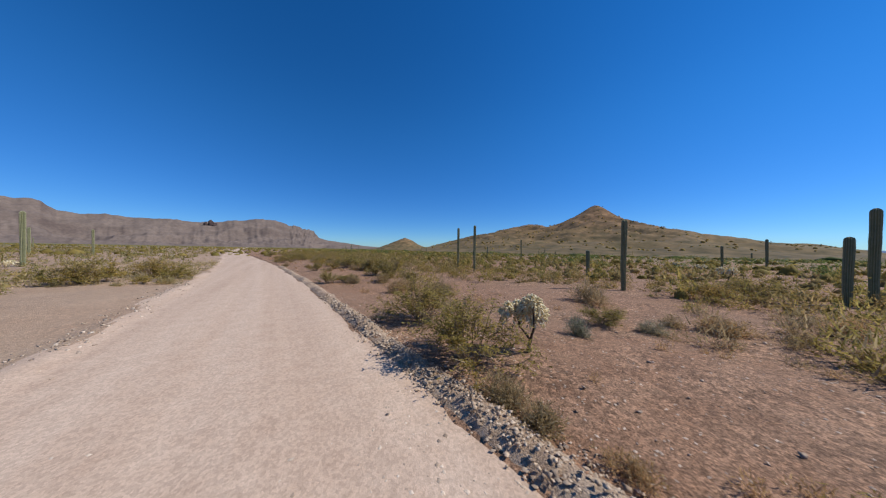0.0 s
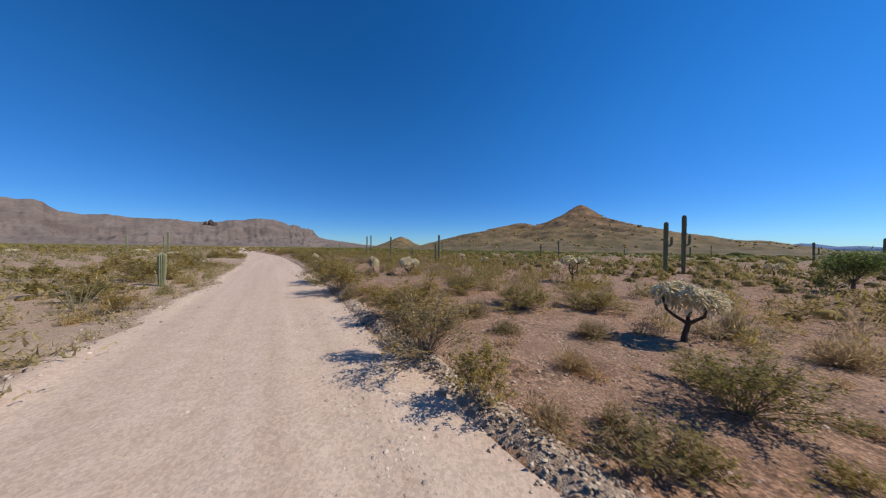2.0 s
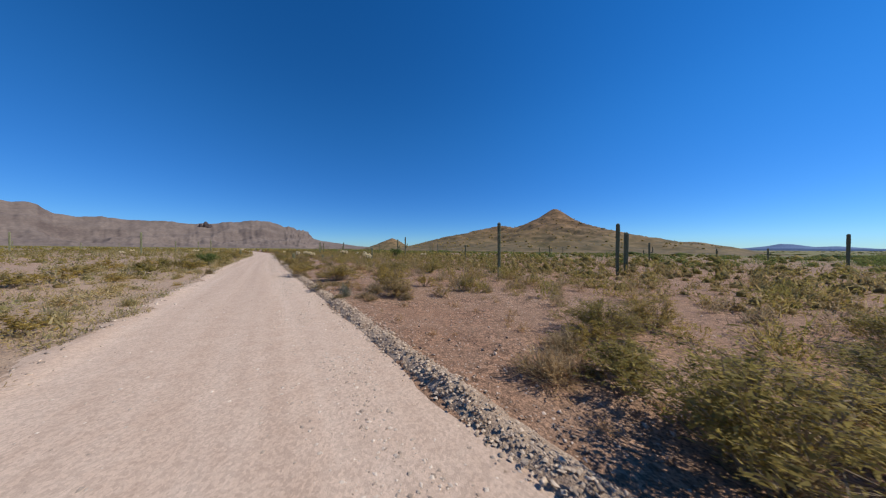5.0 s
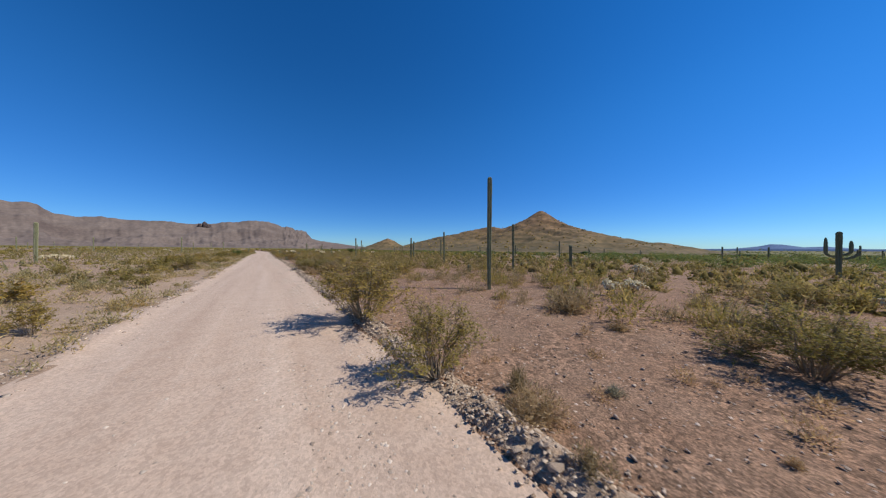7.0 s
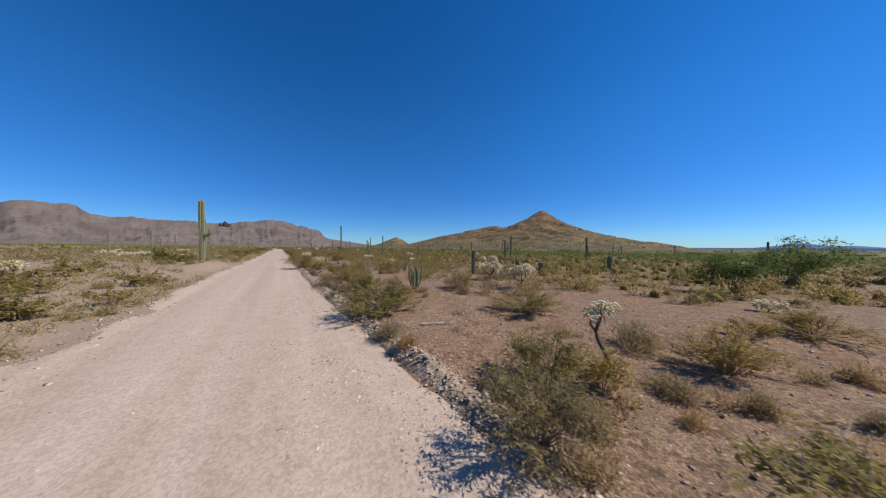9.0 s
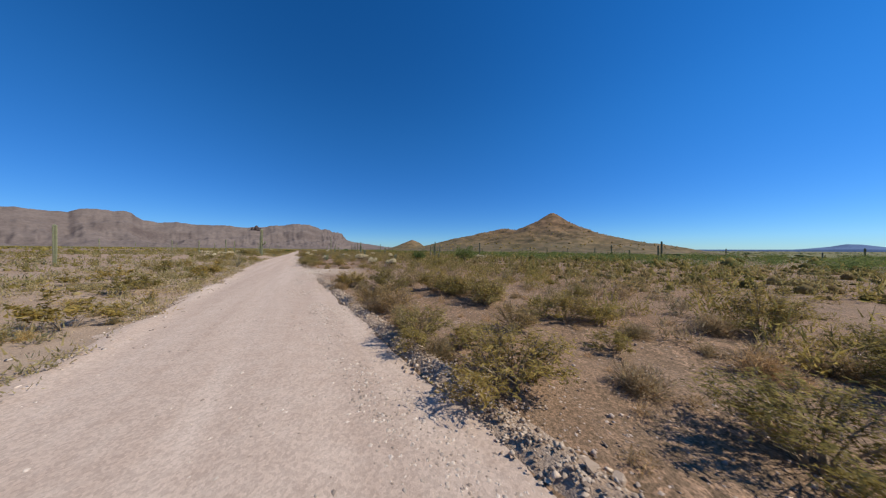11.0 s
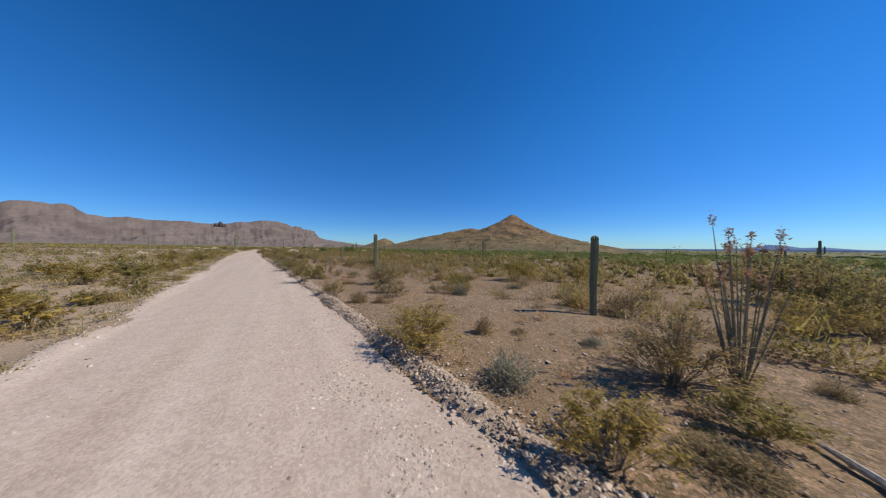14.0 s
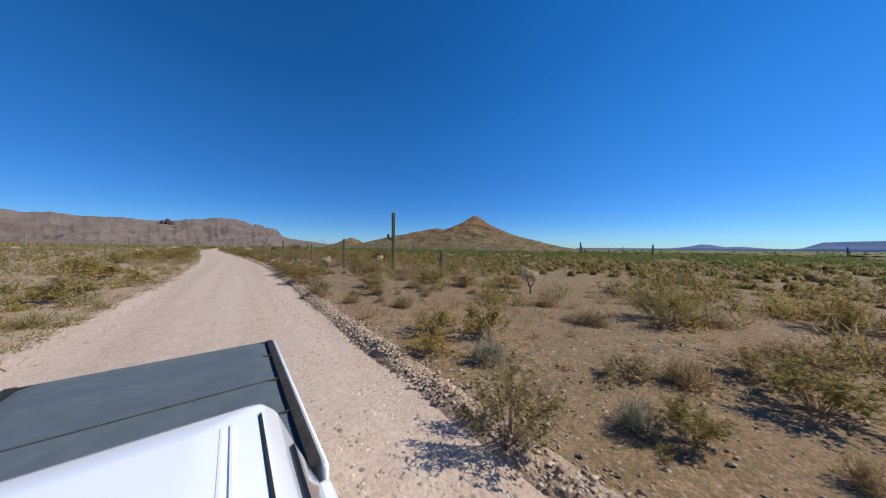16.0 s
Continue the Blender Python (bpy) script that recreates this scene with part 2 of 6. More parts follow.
def mountain_material(name, low, high, rock, mottle=0.6, scrub=False, strata_mix=0.4):
    m, nt, b = material(name, 1.0)
    big = noise_node(nt, 0.006, 6)
    fine = noise_node(nt, 0.06, 6)
    strata = noise_node(nt, 0.02, 5, stretch=(0.3, 0.3, 4.0))
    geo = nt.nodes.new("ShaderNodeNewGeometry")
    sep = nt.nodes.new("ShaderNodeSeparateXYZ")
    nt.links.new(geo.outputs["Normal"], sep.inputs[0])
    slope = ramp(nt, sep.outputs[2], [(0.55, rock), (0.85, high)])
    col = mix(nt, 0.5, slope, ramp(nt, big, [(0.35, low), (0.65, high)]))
    col = mix(nt, mottle, col, ramp(nt, fine, [(0.38, (0.4, 0.42, 0.4)), (0.62, (1.35, 1.3, 1.25))]), "MULTIPLY")
    if scrub:
        tc = nt.nodes.new("ShaderNodeTexCoord")
        xyz, lift, low_ = nt.nodes.new("ShaderNodeSeparateXYZ"), nt.nodes.new("ShaderNodeMath"), nt.nodes.new("ShaderNodeMapRange")
        nt.links.new(tc.outputs["Object"], xyz.inputs[0])
        lift.operation, lift.inputs[2].default_value = "MULTIPLY_ADD", -28.0
        lift.inputs[1].default_value = 55.0
        nt.links.new(noise_node(nt, 0.03, 6), lift.inputs[0])
        add = nt.nodes.new("ShaderNodeMath")
        nt.links.new(lift.outputs[0], add.inputs[0])
        nt.links.new(xyz.outputs[2], add.inputs[1])
        low_.inputs["From Min"].default_value, low_.inputs["From Max"].default_value = 4.0, 84.0
        low_.inputs["To Min"].default_value, low_.inputs["To Max"].default_value = 0.72, 0.0
        nt.links.new(add.outputs[0], low_.inputs["Value"])
        col = mix(nt, low_.outputs[0], col, ramp(nt, fine, [(0.35, (0.07, 0.066, 0.028)), (0.65, (0.18, 0.14, 0.068))]))
    col = mix(nt, strata_mix, col, ramp(nt, strata, [(0.35, (0.6, 0.58, 0.6)), (0.6, (1.2, 1.2, 1.2))]), "MULTIPLY")
    nt.links.new(col, b.inputs["Base Color"])
    return m


SOIL, ROAD, BED = soil_material(), road_material(), rubble_bed_material()
RUBBLE = stone_material("rubble_stone", (0.24, 0.168, 0.115), (0.74, 0.585, 0.43))
LITTER = stone_material("desert_stones", (0.13, 0.088, 0.062), (0.66, 0.52, 0.41))
PEBBLE = stone_material("pebbles", (0.20, 0.145, 0.105), (0.76, 0.63, 0.50))
CREOSOTE = leaf_material("creosote_leaves", (0.25, 0.20, 0.058), (0.375, 0.30, 0.094), (0.52, 0.41, 0.15), 0.55)
BROWNLEAF = leaf_material("browning_leaves", (0.24, 0.18, 0.075), (0.35, 0.27, 0.12), (0.48, 0.38, 0.19), 0.55)
BURSAGE = leaf_material("dry_bursage", (0.30, 0.215, 0.125), (0.43, 0.32, 0.195), (0.57, 0.44, 0.285), 0.55)
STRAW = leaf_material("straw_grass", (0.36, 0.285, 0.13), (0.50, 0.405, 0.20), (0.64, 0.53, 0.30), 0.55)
GREYLEAF = leaf_material("grey_leaves", (0.22, 0.21, 0.165), (0.31, 0.30, 0.24), (0.42, 0.41, 0.33))
MESQUITE = leaf_material("mesquite_leaves", (0.11, 0.155, 0.045), (0.165, 0.215, 0.067), (0.24, 0.28, 0.10))
STEM = bark_material("shrub_stem", (0.10, 0.075, 0.055), (0.22, 0.17, 0.13))
DARKBARK = bark_material("cholla_bark", (0.035, 0.025, 0.018), (0.10, 0.075, 0.055))
SNAG = bark_material("cholla_wood", (0.07, 0.05, 0.03), (0.27, 0.20, 0.11))
DEADWOOD = bark_material("dead_wood", (0.28, 0.225, 0.17), (0.55, 0.47, 0.38))
SAGUARO = cactus_material("saguaro_skin", (0.10, 0.112, 0.048), (0.165, 0.172, 0.08), (0.42, 0.39, 0.26))
ORGAN = cactus_material("organ_pipe_skin", (0.12, 0.145, 0.058), (0.19, 0.215, 0.092), (0.42, 0.39, 0.26))
JOINTS = spine_material()
WAND = bark_material("ocotillo_bark", (0.12, 0.10, 0.06), (0.27, 0.235, 0.15))
TWIG = bark_material("shrub_twig", (0.20, 0.145, 0.085), (0.40, 0.31, 0.20))
BLOOM = leaf_material("ocotillo_bloom", (0.32, 0.16, 0.10), (0.42, 0.24, 0.16), (0.50, 0.36, 0.26))
HILL = mountain_material("hill_slope", (0.125, 0.074, 0.037), (0.235, 0.142, 0.072), (0.062, 0.038, 0.026), 0.7, scrub=True)
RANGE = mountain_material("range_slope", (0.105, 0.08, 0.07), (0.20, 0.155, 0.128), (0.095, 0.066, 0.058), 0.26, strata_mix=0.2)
# the blue haze of distance is put into this slope's base colours
FAR_HAZE = mountain_material("haze_blue_slope", (0.085, 0.14, 0.25), (0.11, 0.175, 0.30), (0.075, 0.12, 0.22), 0.3, strata_mix=0.2)

# ---- mesh tools ----


def build(name, verts, faces, mat, parent=None, label="", smooth=False):
    me = bpy.data.meshes.new(name)
    me.from_pydata([tuple(v) for v in verts], [], [tuple(f) for f in faces])
    if mat:
        me.materials.append(mat)
    if smooth:
        me.polygons.foreach_set("use_smooth", [True] * len(me.polygons))
    me.update()
    ob = new(name, me)
    if parent:
        ob.parent = parent
    if label:
        ob["label"] = label
    return ob


def fast_mesh(name, verts, tris, mat):
    """A mesh of triangles straight from arrays."""
    me = bpy.data.meshes.new(name)
    nt_, nv = len(tris), len(verts)
    me.vertices.add(nv)
    me.vertices.foreach_set("co", np.asarray(verts, np.float32).ravel())
    me.loops.add(nt_ * 3)
    me.loops.foreach_set("vertex_index", np.asarray(tris, np.int32).ravel())
    me.polygons.add(nt_)
    me.polygons.foreach_set("loop_start", np.arange(0, nt_ * 3, 3, dtype=np.int32))
    me.update(calc_edges=True)
    me.validate()
    me.materials.append(mat)
    return new(name, me)


def tube(points, radii, sides=5, close=True):
    """A tapered tube along points."""
    pts = [Vector(p) for p in points]
    verts, faces = [], []
    for i, p in enumerate(pts):
        d = (pts[min(i + 1, len(pts) - 1)] - pts[max(i - 1, 0)]).normalized()
        a = d.cross(Vector((0, 0, 1)) if abs(d.z) < 0.9 else Vector((1, 0, 0))).normalized()
        b = d.cross(a)
        for k in range(sides):
            w = 2 * math.pi * k / sides
            verts.append(p + (a * math.cos(w) + b * math.sin(w)) * radii[i])
    for i in range(len(pts) - 1):
        for k in range(sides):
            faces.append((i * sides + k, i * sides + (k + 1) % sides, (i + 1) * sides + (k + 1) % sides, (i + 1) * sides + k))
    if close:
        faces.append(tuple(range((len(pts) - 1) * sides, len(pts) * sides)))
    return verts, faces


def join(chunks):
    verts, faces = [], []
    for v, f in chunks:
        o = len(verts)
        verts += list(v)
        faces += [tuple(i + o for i in q) for q in f]
    return verts, faces


# ---- the lie of the land ----
PATH_Y = np.array([row[2] for row in CAM][::-1])
PATH_X = np.array([row[1] for row in CAM][::-1])
ROAD_Y = np.concatenate([[-4000, -420], PATH_Y, [20, 42, 111, 300, 900, 4000]])
ROAD_X = np.concatenate([[12, 10.2], PATH_X, [-0.7, -2.3, -10.2, -28, -60, -60]])


def road_x(y):
    return np.interp(y, ROAD_Y, ROAD_X)


WAVES = [(0.9, 0.35, 1.1, 0.030), (0.31, 0.77, 4.0, 0.035), (-0.45, 0.52, 2.2, 0.035), (0.13, -0.21, 0.4, 0.05), (1.7, -1.3, 3.3, 0.015), (-1.9, -0.8, 5.1, 0.015)]


def land_z(x, y):
    """Height of the ground; falls to the right of the road and rises to its left."""
    x, y = np.asarray(x, float), np.asarray(y, float)
    lat = x - road_x(y)
    z = -0.013 * np.clip(lat - 8, 0, 1500) + 0.03 * np.clip(-lat - 4, 0, 10) + 0.012 * np.clip(-lat - 14, 0, 1200)
    z = z + 0.6 * np.clip((-lat - 4.2) / 2.4, 0, 1) ** 1.3 * np.exp(-((y + 157) / 13) ** 2)  # a low bank
    rough = sum(a * np.sin(kx * x + ky * y + ph) for kx, ky, ph, a in WAVES)
    off = np.clip((np.abs(lat + 0.6) - 3.2) / 2.0, 0, 1)
    return z + rough * off


def berm_z(lat, y):
    h = 0.17 + 0.05 * np.sin(y * 0.9) + 0.04 * np.sin(y * 2.3 + 1)
    gap = np.clip((np.abs(y + 211.5) - 5.5) / 2.0, 0, 1)  # the berm is open at the wash
    right = h * gap * np.exp(-((lat - 2.72) / 0.31) ** 2)
    left = (0.07 + 0.03 * np.sin(y * 0.7)) * np.exp(-((lat + 3.9) / 0.35) ** 2)
    return right + left


def grid_mesh(name, xs, ys, zs, mat, smooth=True):
    ny, nx = xs.shape
    verts = np.stack([xs, ys, zs], -1).reshape(-1, 3)
    i = np.arange(ny * nx).reshape(ny, nx)
    a, b, c, d = i[:-1, :-1].ravel(), i[:-1, 1:].ravel(), i[1:, 1:].ravel(), i[1:, :-1].ravel()
    tris = np.concatenate([np.stack([a, b, c], 1), np.stack([a, c, d], 1)])
    ob = fast_mesh(name, verts, tris, mat)
    if smooth:
        ob.data.polygons.foreach_set("use_smooth", [True] * len(ob.data.polygons))
    return ob


def spread(edge, steps):
    """Growing distances from edge outwards to the horizon."""
    return edge * np.geomspace(1.0, 4600.0 / edge, steps)[1:]


near_lat = np.concatenate([np.arange(-12, -5, 0.8), np.arange(-5, -3.2, 0.2), [-3.0, 0.0, 2.0], np.arange(2.2, 3.4, 0.1), np.arange(3.5, 14, 0.5)])
lat_cols = np.concatenate([-spread(12.8, 32)[::-1], near_lat, spread(14.5, 34)])
y_rows = np.concatenate([-420 - spread(10, 16)[::-1], np.arange(-420, 60, 0.9), np.arange(60, 300, 6.0), 300 + spread(10, 18)])
LAT, YY = np.meshgrid(lat_cols, y_rows)
XX = road_x(YY) + LAT
ZZ = land_z(XX, YY) + berm_z(LAT, YY)
ZZ = np.where((LAT > -3.3) & (LAT < 2.1), -0.08, ZZ)
ZZ = ZZ - 0.07 * np.exp(-((LAT - 2.72) / 0.45) ** 4) * (YY < 60)
ground = grid_mesh("ground", XX, YY, ZZ, SOIL)
laid = np.clip((-LAT - 2.5) / 1.5, 0, 1) * np.interp(-LAT, [4, 14, 60, 200], [0.65, 0.5, 0.3, 0.0])
laid += 0.6 * np.exp(-((YY + 210.5) / 5.5) ** 4) * np.clip((LAT - 1.5) / 1.0, 0, 1) * np.clip((8.5 - LAT) / 3.0, 0, 1)
ground.data.attributes.new("dust", "FLOAT", "POINT").data.foreach_set("value", laid.ravel().astype(np.float32))
tagged(ground, "pinkish brown desert soil strewn with small stones", "ground", kind="structure")

def road_z(lat, y):
    crown = 0.035 - 0.035 * ((lat + 0.6) / 3.1) ** 2
    ruts = -0.018 * (np.exp(-((lat + 0.9) / 0.3) ** 2) + np.exp(-((lat - 0.8) / 0.3) ** 2)) + 0.003 * np.sin(y * 1.7 + lat * 2) + 0.002 * np.sin(y * 4.1 - lat)
    return crown + ruts


r_lat = np.concatenate([np.arange(-5.2, -3.1, 0.15), np.linspace(-3.1, 2.6, 22)])
r_y = np.concatenate([np.arange(-420, 60, 0.8), np.arange(60, 1200, 8.0)])
LAT, YY = np.meshgrid(r_lat, r_y)
# the left side frays out into the verge
fray = np.random.RandomState(8).uniform(-0.5, 0.5, LAT.shape) + 0.5 * np.sin(YY * 0.6) + 0.4 * np.sin(YY * 1.7 + 1) + 0.3 * np.sin(YY * 0.23)
verge = land_z(road_x(YY) + LAT, YY) + berm_z(LAT, YY) + 0.022 - 0.06 * np.clip((-LAT - 3.7) / 0.9 + 0.55 * fray, 0, 1.5)
out = np.clip((-LAT - 3.1) / 0.4, 0, 1)
edge = out * (verge - road_z(LAT, YY))
tagged(grid_mesh("road", road_x(YY) + LAT, YY, road_z(LAT, YY) + edge, ROAD), "pale dusty graded dirt road with faint wheel tracks", "dirt road", kind="structure")

b_lat = np.linspace(2.25, 3.22, 12)
b_y = np.arange(-400, 40, 0.16)
LAT, YY = np.meshgrid(b_lat, b_y)
lump = np.random.RandomState(5).uniform(-1, 1, LAT.shape) * 0.03 * np.exp(-((LAT - 2.72) / 0.42) ** 2)
side = np.clip(np.abs(LAT - 2.735) - 0.3, 0, 1) * 0.45
BX = road_x(YY) + LAT
tagged(grid_mesh("rubble_berm", BX, YY, land_z(BX, YY) + berm_z(LAT, YY) + lump - side - 0.04, BED, smooth=False), "low windrow of grey rubble and dirt along the road edge", "berm", kind="structure")

# ---- hills and mountains ----


def fbm(x, y, seed, octaves=5, scale=1.0):
    rng = np.random.RandomState(seed)
    out, amp = 0.0, 1.0
    for o in range(octaves):
        for _ in range(3):
            a, ph = rng.uniform(0, 2 * np.pi), rng.uniform(0, 6.28)
            k = scale * 2.0 ** o * rng.uniform(0.8, 1.25)
            out = out + amp * np.sin(k * (np.cos(a) * x + np.sin(a) * y) + ph + 1.3 * np.sin(k * 0.7 * (np.sin(a) * x - np.cos(a) * y) + 2 * ph)) / 3
        amp *= 0.5
    return out


def cone(d, steps):
    """Height by distance from the summit."""
    return np.interp(d, [s[0] for s in steps], [s[1] for s in steps])


def hill(name, cx, cy, half, n, peaks, label, mat, az, seed, roughness):
    u = np.linspace(-half, half, n)
    U, V = np.meshgrid(u, u)
    h = np.zeros_like(U)
    for pu, pv, stretch, steps in peaks:
        wob = 1.06 + 0.07 * fbm(U, V, seed + 3, 3, 0.012)
        side = np.where(U > pu, 1.10, 0.97)
        h = np.maximum(h, cone(np.hypot((U - pu) * side, (V - pv) / stretch) * wob, steps))
    gully = -np.abs(fbm(U, V, seed, 5, 0.03))
    h = h + gully * roughness * np.clip(h / 40, 0, 1) * np.clip((130 - h) / 40, 0.12, 1)
    ca, sa = math.cos(az), math.sin(az)
    X = cx + U * ca + V * sa
    Y = cy - U * sa + V * ca
    Z = land_z(X, Y) + h - 2.0
    return tagged(grid_mesh(name, X, Y, Z, mat, smooth=True), label, "hill", kind="structure")


HILL_OBJ = hill("hill", 741, 370, 620, 160, [
    (0, 0, 1.3, [(0, 138), (10, 135), (32, 122), (60, 106), (90, 91), (172, 61), (300, 28), (430, 5), (500, 0)]),
    (-165, 30, 1.2, [(0, 92), (40, 85), (100, 70), (230, 38), (330, 15), (420, 0)]),
], "bare brown desert hill with a dark rocky summit", HILL, radians(54), 5, 13)
hill("small_hill", 524, 1146, 190, 70, [(0, 0, 1.2, [(0, 66), (30, 56), (80, 30), (150, 6), (180, 0)])], "small rounded brown hill", HILL, radians(30), 9, 6)


def mountains(name, profile, r0, r1, az0, az1, n_az, n_r, mat, label, seed, flute):
    az = np.radians(np.linspace(az0, az1, n_az))
    rr = np.linspace(0, 1, n_r)
    A, R = np.meshgrid(az, rr)
    crest = np.interp(np.degrees(A), [p[0] for p in profile], [p[1] for p in profile])
    shape = np.interp(R, [0, 0.25, 0.46, 0.50, 0.57, 0.60, 0.66, 0.68, 0.72, 1.0], [0, 0.2, 0.5, 0.66, 0.72, 0.84, 0.88, 0.98, 1.0, 0.7])
    rad = r0 + (r1 - r0) * R
    X, Y = rad * np.sin(A), rad * np.cos(A)
    top = r0 + (r1 - r0) * 0.7
    jag = 1 + 0.022 * fbm(np.degrees(A), R * 3, seed, 6, 2.2) - 0.16 * np.abs(fbm(np.degrees(A), R * 4, seed + 5, 4, 3.0)) * np.exp(-((np.degrees(A) - 5.0) / 2.6) ** 2)
    z = crest * top * shape * jag
    carve = np.abs(fbm(X, Y, seed + 1, 5, 0.007)) + 0.15 * np.abs(fbm(np.degrees(A), R * 2.0, seed + 2, 4, 2.0))
    z = z - carve * flute * np.sin(np.pi * np.clip(R / 0.7, 0, 1)) * np.clip(crest / 0.05, 0, 1)
    return tagged(grid_mesh(name, X, Y, z + np.where(R < 0.02, -30, 0) + 0.0, mat), label, "mountain", kind="structure")


RANGE_PROFILE = [(-75, 0.05), (-60, 0.075), (-45, 0.088), (-33, 0.088), (-29.7, 0.085), (-28.6, 0.097), (-25, 0.096), (-24.3, 0.094), (-23.2, 0.078), (-21.5, 0.072),
                 (-19.6, 0.077), (-17.5, 0.071), (-12.9, 0.074), (-11.5, 0.070), (-10.2, 0.070), (-8.3, 0.073), (-6.7, 0.077), (-1.8, 0.091), (0.5, 0.085), (2.7, 0.075),
                 (5.0, 0.068), (6.4, 0.060), (7.4, 0.036), (9.0, 0.026), (13, 0.016), (16, 0.008), (20, 0.002)]
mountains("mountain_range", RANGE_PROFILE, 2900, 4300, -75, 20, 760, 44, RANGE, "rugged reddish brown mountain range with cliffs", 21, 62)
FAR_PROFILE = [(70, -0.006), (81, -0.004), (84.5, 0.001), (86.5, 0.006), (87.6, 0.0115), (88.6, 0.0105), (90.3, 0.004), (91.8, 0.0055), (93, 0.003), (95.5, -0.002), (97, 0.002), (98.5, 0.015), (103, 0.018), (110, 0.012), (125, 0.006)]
mountains("distant_mountain", FAR_PROFILE, 4300, 4700, 70, 125, 300, 12, FAR_HAZE, "low mountain on the far horizon, coloured blue with haze", 31, 12)

# ---- plants ----
RND = np.random.RandomState(7)


def ribbed(points, radii, ribs, deep=0.25):
    """A cactus column along points, with ribs; gives vertices, faces and the ridge weight of each vertex."""
    sides = ribs * 2
    pts = [Vector(p) for p in points]
    verts, faces, ridge = [], [], []
    for i, p in enumerate(pts):
        d = (pts[min(i + 1, len(pts) - 1)] - pts[max(i - 1, 0)]).normalized()
        a = d.cross(Vector((0.1, 1, 0))).normalized()
        b = d.cross(a)
        for k in range(sides):
            w = 2 * math.pi * k / sides
            r = radii[i] * (1.0 if k % 2 == 0 else 1.0 - deep)
            verts.append(p + (a * math.cos(w) + b * math.sin(w)) * r)
            ridge.append(1.0 if k % 2 == 0 else 0.0)
    for i in range(len(pts) - 1):
        for k in range(sides):
            faces.append((i * sides + k, i * sides + (k + 1) % sides, (i + 1) * sides + (k + 1) % sides, (i + 1) * sides + k))
    faces.append(tuple(range((len(pts) - 1) * sides, len(pts) * sides)))
    return verts, faces, ridge


def cactus_part(name, points, radii, ribs, mat, parent, label=""):
    v, f, ridge = ribbed(points, radii, ribs)
    ob = build(name, v, f, mat, parent, label, smooth=False)
    at = ob.data.attributes.new("ridge", "FLOAT", "POINT")
    at.data.foreach_set("value", ridge)
    return ob


def column(height, radius, lean=0.0, rows=12):
    """Points and radii of an upright column with a domed top."""
    ts = list(np.linspace(0, 0.93, rows)) + [0.965, 0.985, 0.997, 1.0]
    pts, rad = [], []
    for t in ts:
        z = height * t
        pts.append((lean * t * t * height, 0.02 * math.sin(5 * t), z))
        r = radius * (0.78 + 0.5 * t - 0.28 * t * t)
        left = (1 - t) * height
        if left < radius:
            r *= math.sqrt(max(0.02, 1 - (1 - left / radius) ** 2))
        rad.append(r * RND.uniform(0.96, 1.04))
    return pts, rad


def thing(name, x, y, label, category, group="", turn=0.0, sink=0.03):
    e = new(name)
    e.matrix_world = pose(x, y, float(land_z(x, y)) - sink, 0, 0, turn)
    return tagged(e, label, category, group)


def saguaro(x, y, height, radius, arms=(), label="", lean=0.0, turn=0.0):
    tall = "tall" if height > 4.5 else "short"
    e = thing("saguaro_cactus", x, y, label or f"{tall} green ribbed saguaro cactus column standing in desert soil", "cactus", "saguaro cacti", turn)
    radius *= 0.76
    cactus_part("trunk", *column(height, radius, lean), 13, SAGUARO, e)
    for z, side, out, up in arms:
        pts, rad = [], []
        r = radius * 0.62
        for t in np.linspace(0, 1, 7):
            a = t * math.pi / 2
            pts.append((side * (radius * 0.6 + out * math.sin(a)), 0.0, z + out * 0.7 * (1 - math.cos(a))))
            rad.append(r * (0.75 + 0.25 * t))
        for t in (0.3, 0.6, 0.85, 0.95, 1.0):
            pts.append((side * (radius * 0.6 + out), 0.0, z + out * 0.7 + up * t))
            rad.append(r * (1.05 if t < 0.8 else (0.8 if t < 0.9 else (0.5 if t < 0.97 else 0.15))))
        cactus_part("arm", pts, rad, 9, SAGUARO, e)
    return e


SAGUAROS = [(19.0, 7.7, 4.6, 0.22), (24.8, -0.9, 5.0, 0.24), (24.5, -0.2, 3.6, 0.24), (20.2, 24.1, 5.6, 0.20), (20.2, 27.4, 5.4, 0.20),
            (21.0, -46.3, 2.9, 0.24), (52.0, -43.3, 4.2, 0.26), (-30.2, 3.3, 6.6, 0.3), (12.1, -141.0, 7.0, 0.19), (46.3, -156.1, 5.6, 0.26),
            (44.6, -155.9, 4.0, 0.24), (58.8, -166.5, 5.4, 0.27), (14.3, -246.3, 2.3, 0.17), (19.8, -253.7, 2.7, 0.24), (38.0, -252.3, 2.5, 0.26), (54.9, -252.7, 4.8, 0.26),
            (18.4, -278.0, 3.9, 0.26), (20.0, -298.9, 3.0, 0.18), (19.5, -317.4, 3.4, 0.21), (27.9, -324.2, 2.3, 0.22)]
for x, y, h, r in SAGUAROS:
    saguaro(x, y, h, r)
saguaro(36.8, -31.5, 6.5, 0.27, [(3.2, 1, 0.5, 0.9)], "tall saguaro cactus with one raised arm", turn=-33)
saguaro(34.6, -30.6, 5.6, 0.27, [(3.0, 1, 0.5, 0.7)], "tall saguaro cactus with one short arm", turn=-33)
saguaro(47.2, -153.4, 4.6, 0.27, [(2.3, 1, 0.55, 1.0), (2.1, -1, 0.62, 1.5), (1.9, 1, 0.95, 0.25)], "dark saguaro cactus with three raised arms", turn=-78)
